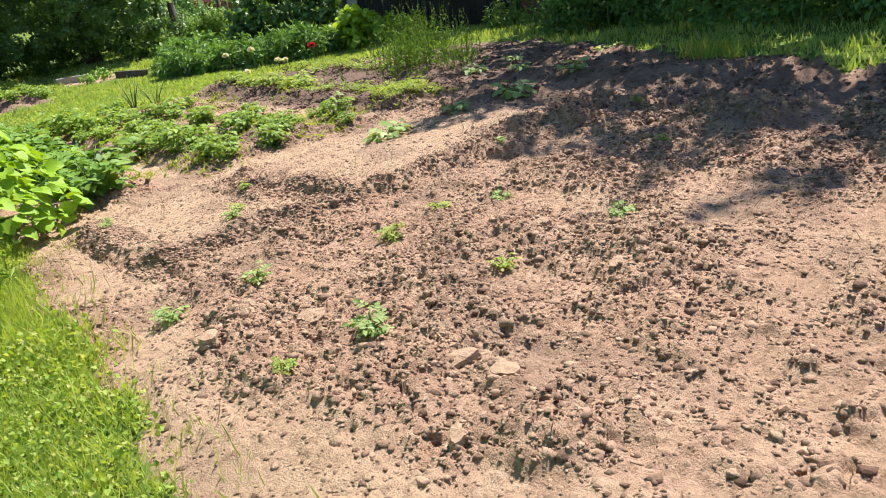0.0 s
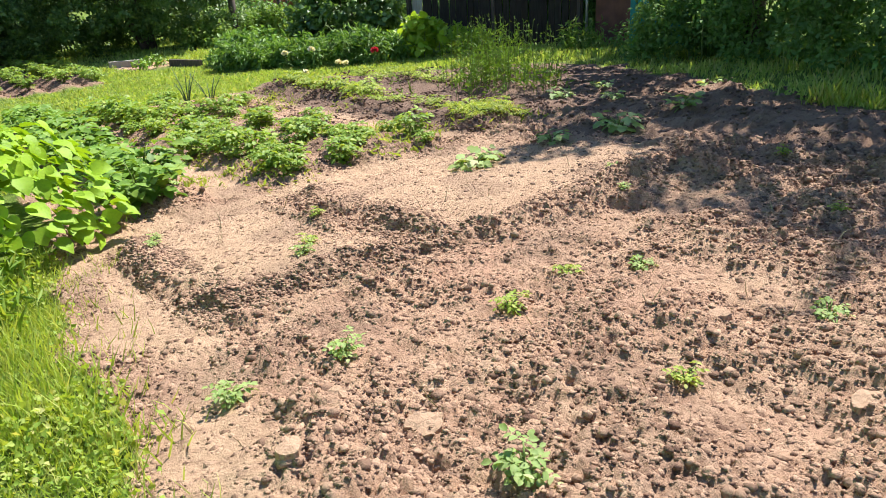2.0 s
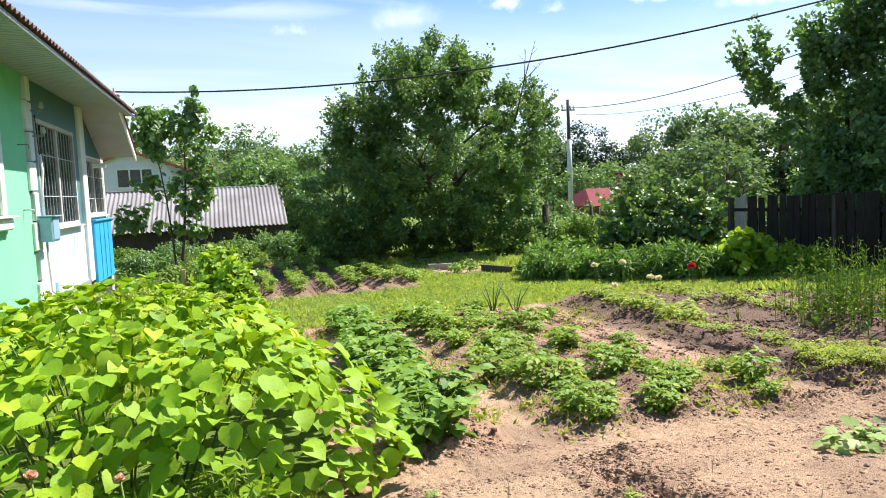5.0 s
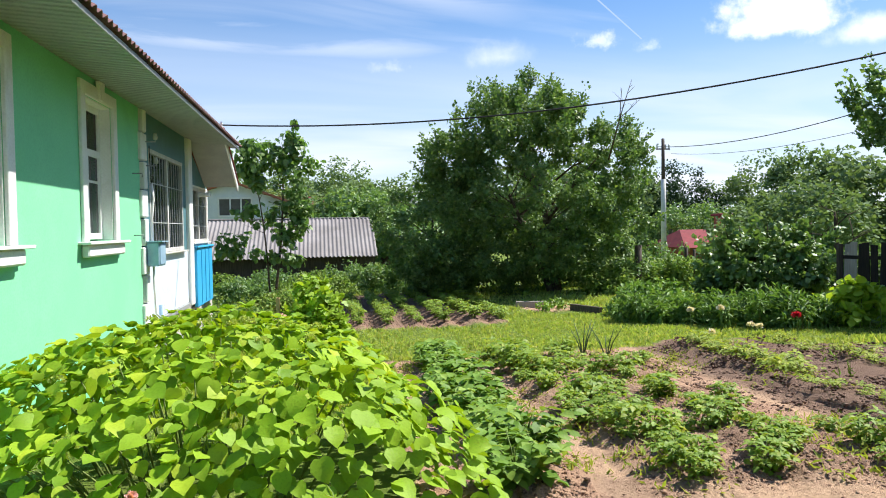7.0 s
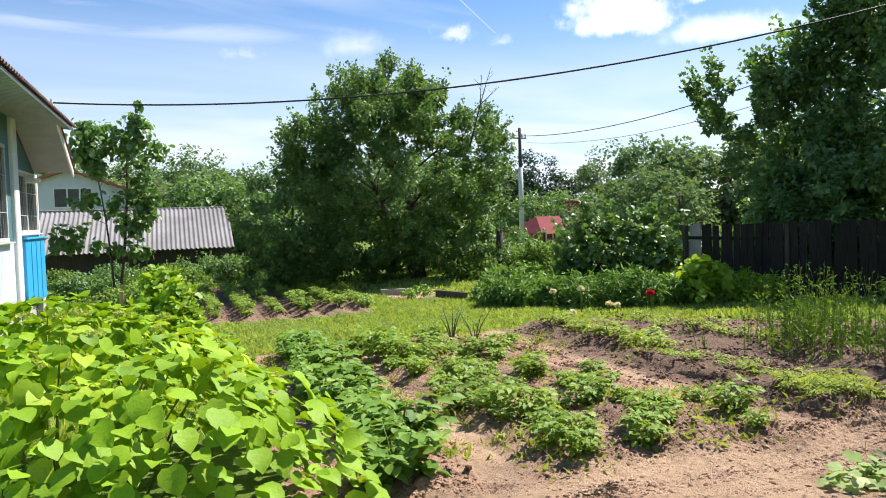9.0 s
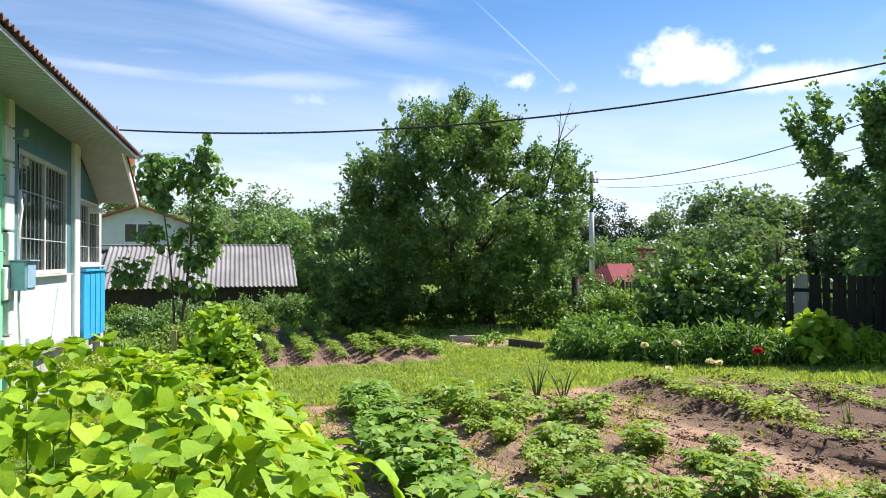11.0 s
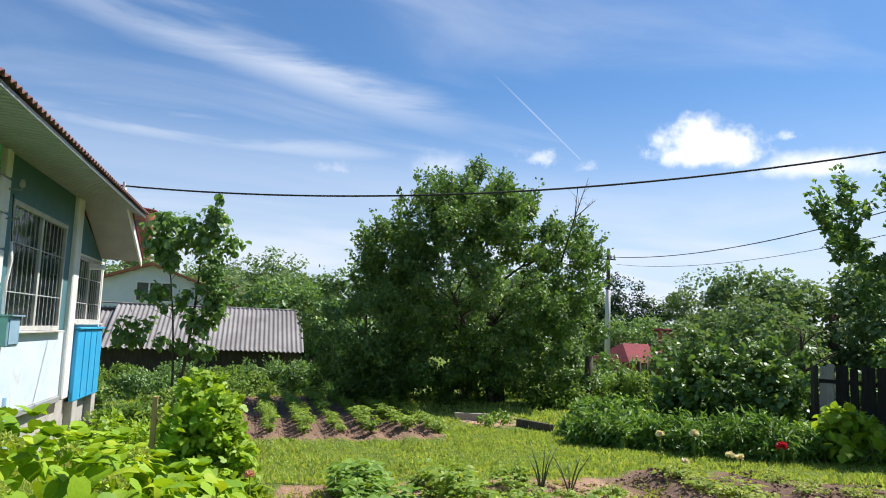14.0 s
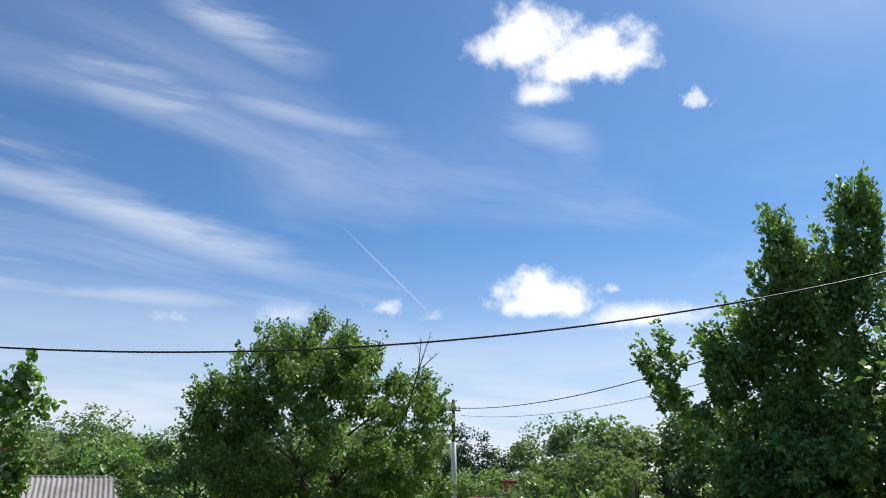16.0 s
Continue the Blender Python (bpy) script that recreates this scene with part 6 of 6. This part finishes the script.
tiny = [crop_plant("seedling", 5, 0.10, 0.07, 0.036, M_SQUASH if k < 2 else M_WEED, "oval", 5) for k in range(4)]
SEED = [(0.1, -0.61, 1.35), (0.56, -0.7, 1.3), (1.34, -0.86, 1.3), (1.8, -0.79, 1.1), (2.15, -0.96, 1.1), (0.48, -1.8, 1.5), (0.08, -1.77, 0.9), (1.29, -1.79, 1.0), (2.04, -1.93, 1.2), (1.08, 0.59, 1.1), (1.47, 1.11, 0.9), (1.2, 0.72, 1.0), (0.55, 1.6, 0.8), (0.62, 1.75, 0.7), (4.2, -0.6, 1.0), (3.3, -1.4, 0.9), (3.4, 0.2, 0.9), (3.0, -0.2, 0.7)]
sow(tiny, [(x, y, k * 0.62) for x, y, k in SEED], "thin pale seedling in bare dug soil", "seedling", "seedlings", 0.005)
squash = [crop_plant("squash_plant", 7, 0.12, 0.14, 0.10, M_SQUASH, "lobed", 1) for _ in range(3)]
sow(squash, [(3.1, 1.36, 1.0), (3.3, 1.45, 0.7), (3.99, 1.36, 0.95), (4.8, 1.27, 1.15), (5.59, 1.12, 0.9), (6.25, 3.32, 1.0), (6.3, 2.52, 0.8), (6.9, 3.2, 0.7), (7.3, 1.9, 0.8)], "young squash plant with pale broad leaves", "plant", "squash plants", 0.01)
sow([crop_plant("carrot_plant", 8, 0.13, 0.12, 0.05, M_WEED, "lance", 7) for _ in range(2)], [(4.75 + RNG.uniform(-0.35, 0.25), 2.85 + RNG.uniform(-0.2, 0.5), RNG.uniform(0.7, 1.2)) for _ in range(16)], "fresh green herb on the ridge end", "plant", "herb patch")

# currant beside the stake
shrub("currant_bush", "bright green currant bush beside the wooden stake", [(76, (-0.5, 9.6, 0.1), (0.62, 0.65, 1.15), 0.12, 0.26), (26, (-0.45, 9.6, 0.7), (0.4, 0.42, 0.85), 0.1, 0.19), (20, (-0.4, 9.2, 0.05), (0.6, 0.5, 0.35), 0.12, 0.22)], M_CURRANT, "lobed", 0.11, 40, 18)
flower(0.05, 7.5, 0.1, M_PETALP, 0.06, "small pink rose bloom")
flower(-0.95, 1.75, 0.3, M_PETALP, 0.035, "faded pink bloom before the shrub")
flower(-1.35, 1.8, 0.36, M_PETALP, 0.035, "faded pink bloom before the shrub")


def build_stake():
    s = tagged(empty("wooden_stake", -1.06, 9.45, zat(-1.06, 9.45) - 0.1), "fresh sawn wooden stake driven into the ground", "stake")
    bm = boxed(-0.03, 0.03, -0.025, 0.025, 0, 1.32, 0.004)
    part("shaft", bm, M_STAKE, s)


build_stake()


def onion(x, y, hgt):
    t = tagged(empty("onion_plant", x, y, zat(x, y) - 0.02), "sparse upright onion stalks gone grey-green", "plant")
    for k in range(6):
        a, l = k * 1.1 + RNG.random(), hgt * RNG.uniform(0.7, 1.05)
        o = RNG.uniform(0.1, 0.32)
        part("stalk", tube(bmesh.new(), [(0, 0, 0), (math.cos(a) * o * 0.4, math.sin(a) * o * 0.4, l * 0.55), (math.cos(a) * o, math.sin(a) * o, l)], [0.011, 0.009, 0.003], 5), M_ONION, t)


M_ONION = plain("onion stalk", (0.05, 0.10, 0.045), (0.09, 0.15, 0.06), 9.0, 0.6)
onion(3.55, 8.85, 0.62)
onion(3.95, 8.9, 0.55)


# ---- weeds and grass ----
def grass(name, label, count, area, lo, hi, mat, clump=6, where=None, shape="blade", spread=0.035, width=1.0, lift=0.0):
    """Blades in tufts over an area (x0, x1, y0, y1)."""
    x, y = RNG.uniform(area[0], area[1], count), RNG.uniform(area[2], area[3], count)
    keep = soil_mask(x, y) < 0.4 if where is None else where(x, y)
    x, y = np.repeat(x[keep], clump), np.repeat(y[keep], clump)
    x, y = x + RNG.normal(size=len(x)) * spread, y + RNG.normal(size=len(y)) * spread
    z = height(x, y) - 0.005 + lift * RNG.random(len(x)) * vnoise(x * 2.5, y * 2.5, 93)
    D = rand_dirs(len(x)) * (0.55 if shape == "blade" else 1.2) + np.array([0, 0, 1.0 if shape == "blade" else 0.25])
    N = rand_dirs(len(x)) + np.array([0, 0, 0.2 if shape == "blade" else 1.0])
    size = RNG.uniform(lo, hi, len(x)) * (0.6 + 0.8 * vnoise(x * 1.3, y * 1.3, 91))
    me = leaf_mesh(name, np.stack([x, y, z], -1), D, N, size, shape, mat, width)
    tagged(new(name, me), label, "grass", kind="stuff")


grass("lawn_grass", "short sunlit lawn grass beyond the plot", 20000, (-1.5, 10.5, 9.2, 15.5), 0.025, 0.08, M_GRASS, 4, width=2.8, spread=0.06)
grass("lawn_grass", "lawn grass under the trees", 10000, (-5.0, 13.0, 14.5, 24.5), 0.04, 0.11, M_GRASS, 4, width=3.0, spread=0.09)
grass("lawn_grass", "shaded lawn along the hedge", 9000, (4.0, 12.5, -4.5, 9.5), 0.05, 0.14, M_GRASS, 5, width=1.7, spread=0.05)
grass("verge_grass", "short weedy grass beside the plot", 7000, (-2.6, 0.1, -4.2, 2.2), 0.03, 0.15, M_WEED, 8, width=0.5, spread=0.05)
grass("verge_grass", "tall loose grass stalks in the verge", 600, (-3.1, 0.0, -4.2, 2.2), 0.1, 0.24, M_WEED, 4, width=0.35, spread=0.04)
grass("verge_grass", "grass between the house and the crops", 3000, (-3.1, 0.3, 5.0, 14.0), 0.05, 0.17, M_WEED, 6, width=1.2)
grass("verge_weeds", "broad-leaved weeds in the verge", 10500, (-3.1, 0.1, -4.2, 2.2), 0.012, 0.038, M_WEED, 6, shape="kite", spread=0.05, lift=0.14, width=1.3)
grass("verge_weeds", "darker clover leaves in the verge", 3500, (-3.1, 0.1, -4.2, 2.2), 0.015, 0.04, M_POTATO, 5, shape="kite", spread=0.05, lift=0.08, width=1.3)
grass("lawn_weeds", "small broad-leaved weeds in the lawn", 7000, (-1.0, 10.5, 9.3, 19.0), 0.03, 0.09, M_WEED, 4, shape="kite", spread=0.07, width=1.3)
grass("edge_weeds", "stray grass creeping over the edge of the plot", 420, (-0.6, 0.5, -3.6, 2.0), 0.03, 0.12, M_WEED, 5, lambda x, y: np.abs(x - left_edge(y)) < 0.28, spread=0.04, width=0.6)
grass("tall_weeds", "feathery narrow-leaved weeds before the shrub", 520, (-2.4, -0.35, 1.0, 2.1), 0.06, 0.14, M_POTATO, 22, lambda x, y: soil_mask(x, y) < 0.4, "lance", 0.08, 0.7, 0.5)
grass("plot_weeds", "small weeds scattered between the crops", 3400, (0.5, 5.4, 2.4, 9.8), 0.03, 0.09, M_WEED, 6, lambda x, y: (soil_mask(x, y) > 0.5) & (vnoise(x * 1.5, y * 1.5, 95) > 0.5), "lance", 0.05)
grass("bright_tuft", "sunlit tuft of grass at the edge of the dug soil", 26, (6.5, 7.0, -0.25, 0.35), 0.12, 0.3, M_WEED, 12, lambda x, y: x > 0, "blade", 0.06)
grass("dry_straw", "dry straw ends on the soil", 260, (-0.5, 4.5, -3.6, 2.0), 0.04, 0.13, M_DRYSTEM, 1, lambda x, y: soil_mask(x, y) > 0.5, "blade", 0.01, 0.5)


def tall_weed_patch(x0, y0, count):
    t = tagged(empty("weed_clump"), "tall wispy flowering weeds at the corner of the plot", "weeds")
    bm = bmesh.new()
    P, D, N, S = [], [], [], []
    for k in range(count):
        x, y = x0 + RNG.normal() * 0.42, y0 + RNG.normal() * 0.5
        l = RNG.uniform(0.35, 0.95)
        z = zat(x, y)
        dx, dy = RNG.uniform(-0.12, 0.12), RNG.uniform(-0.12, 0.12)
        tube(bm, [(x, y, z - 0.02), (x + dx * 0.4, y + dy * 0.4, z + l * 0.6), (x + dx, y + dy, z + l)], [0.004, 0.003, 0.0015], 3, False)
        for j in range(15):
            f = RNG.uniform(0.1, 1.0)
            P.append((x + dx * f, y + dy * f, z + l * f))
            D.append(rand_dirs(1)[0] + np.array([0, 0, 0.5]))
            N.append(rand_dirs(1)[0] + np.array([0, 0, 0.6]))
            S.append(RNG.uniform(0.05, 0.12) * (1.15 - 0.7 * f))
    part("stem", bm, M_STEM, t)
    part("foliage", leaf_mesh("foliage", np.array(P), np.array(D), np.array(N), np.array(S), "lance", M_BEAN), None, t)


tall_weed_patch(6.75, 4.95, 210)


# ---- loose things ----
def build_bed_frame():
    f = tagged(empty("bed_frame"), "low frame of weathered boards around a bed in the lawn", "bed frame")
    for (xa, ya), (xb, yb) in (((4.75, 17.3), (5.75, 17.0)), ((5.9, 16.1), (6.3, 15.1))):
        L = math.hypot(xb - xa, yb - ya)
        o = part("board", boxed(-L / 2, L / 2, -0.05, 0.05, -0.05, 0.13, 0.008), M_FENCEPALE if ya > 16.5 else M_DARKWOOD, f)
        o.matrix_basis = pose((xa + xb) / 2, (ya + yb) / 2, zat((xa + xb) / 2, (ya + yb) / 2) + 0.02, 0, 0, math.degrees(math.atan2(yb - ya, xb - xa)))
    shrub("strawberry_clump", "low dark leafy clump in the framed bed", [(14, (5.5, 16.4, 0.02), (0.5, 0.5, 0.25), 0.1, 0.16)], M_BEAN, "oval", 0.09, 26, 3, category="plant")


build_bed_frame()


def build_old_posts():
    for x, y, h, r in ((9.55, 20.2, 1.55, 0.13), (11.4, 20.6, 1.4, 0.07), (12.0, 21.2, 1.3, 0.05)):
        p = tagged(empty("old_post", x, y, zat(x, y) - 0.1), "rotten dark timber post at the old garden boundary", "post")
        part("shaft", tube(bmesh.new(), [(0, 0, 0), (0.01, 0, h * 0.5), (0.03, 0.01, h)], [r, r * 0.95, r * 0.85], 7), M_DARKWOOD, p)


build_old_posts()


def build_slabs():
    """Flat crusts of dried mud."""
    for x, y, s in ((0.5, -1.31, 0.09), (0.51, -2.27, 0.08), (0.57, -2.44, 0.09), (0.62, -2.33, 0.05), (0.36, -0.98, 0.05), (0.05, -1.2, 0.06), (1.9, -1.3, 0.06), (1.5, -2.3, 0.07), (1.75, -1.6, 0.08), (0.9, -1.2, 0.06), (0.75, -1.05, 0.07), (0.2, -2.6, 0.05)):
        bm = bmesh.new()
        n = 16
        w = [RNG.uniform(0, 6.28) for k in range(3)]
        rim = [0.9 + 0.16 * math.sin(6.283 * 2 * k / n + w[0]) + 0.1 * math.sin(6.283 * 3 * k / n + w[1]) + 0.06 * math.sin(6.283 * 5 * k / n + w[2]) for k in range(n)]
        ring = [(math.cos(6.283 * k / n) * s * rim[k], math.sin(6.283 * k / n) * s * 0.75 * rim[k]) for k in range(n)]
        lo = [bm.verts.new((a, b, -0.03)) for a, b in ring]
        hi = [bm.verts.new((a * 0.93, b * 0.93, 0.012 + RNG.uniform(-0.004, 0.006))) for a, b in ring]
        c = bm.verts.new((0, 0, 0.022))
        for k in range(n):
            j = (k + 1) % n
            bm.faces.new((lo[k], lo[j], hi[j], hi[k]))
            bm.faces.new((hi[k], hi[j], c))
        o = tagged(part("mud_slab", bm, CRUST), "flat pale crust of dried mud on the dug soil", "clod", "mud slabs")
        o.matrix_basis = pose(x, y, zat(x, y) - 0.008, RNG.uniform(-8, 8), RNG.uniform(-8, 8), RNG.uniform(0, 360))


build_slabs()
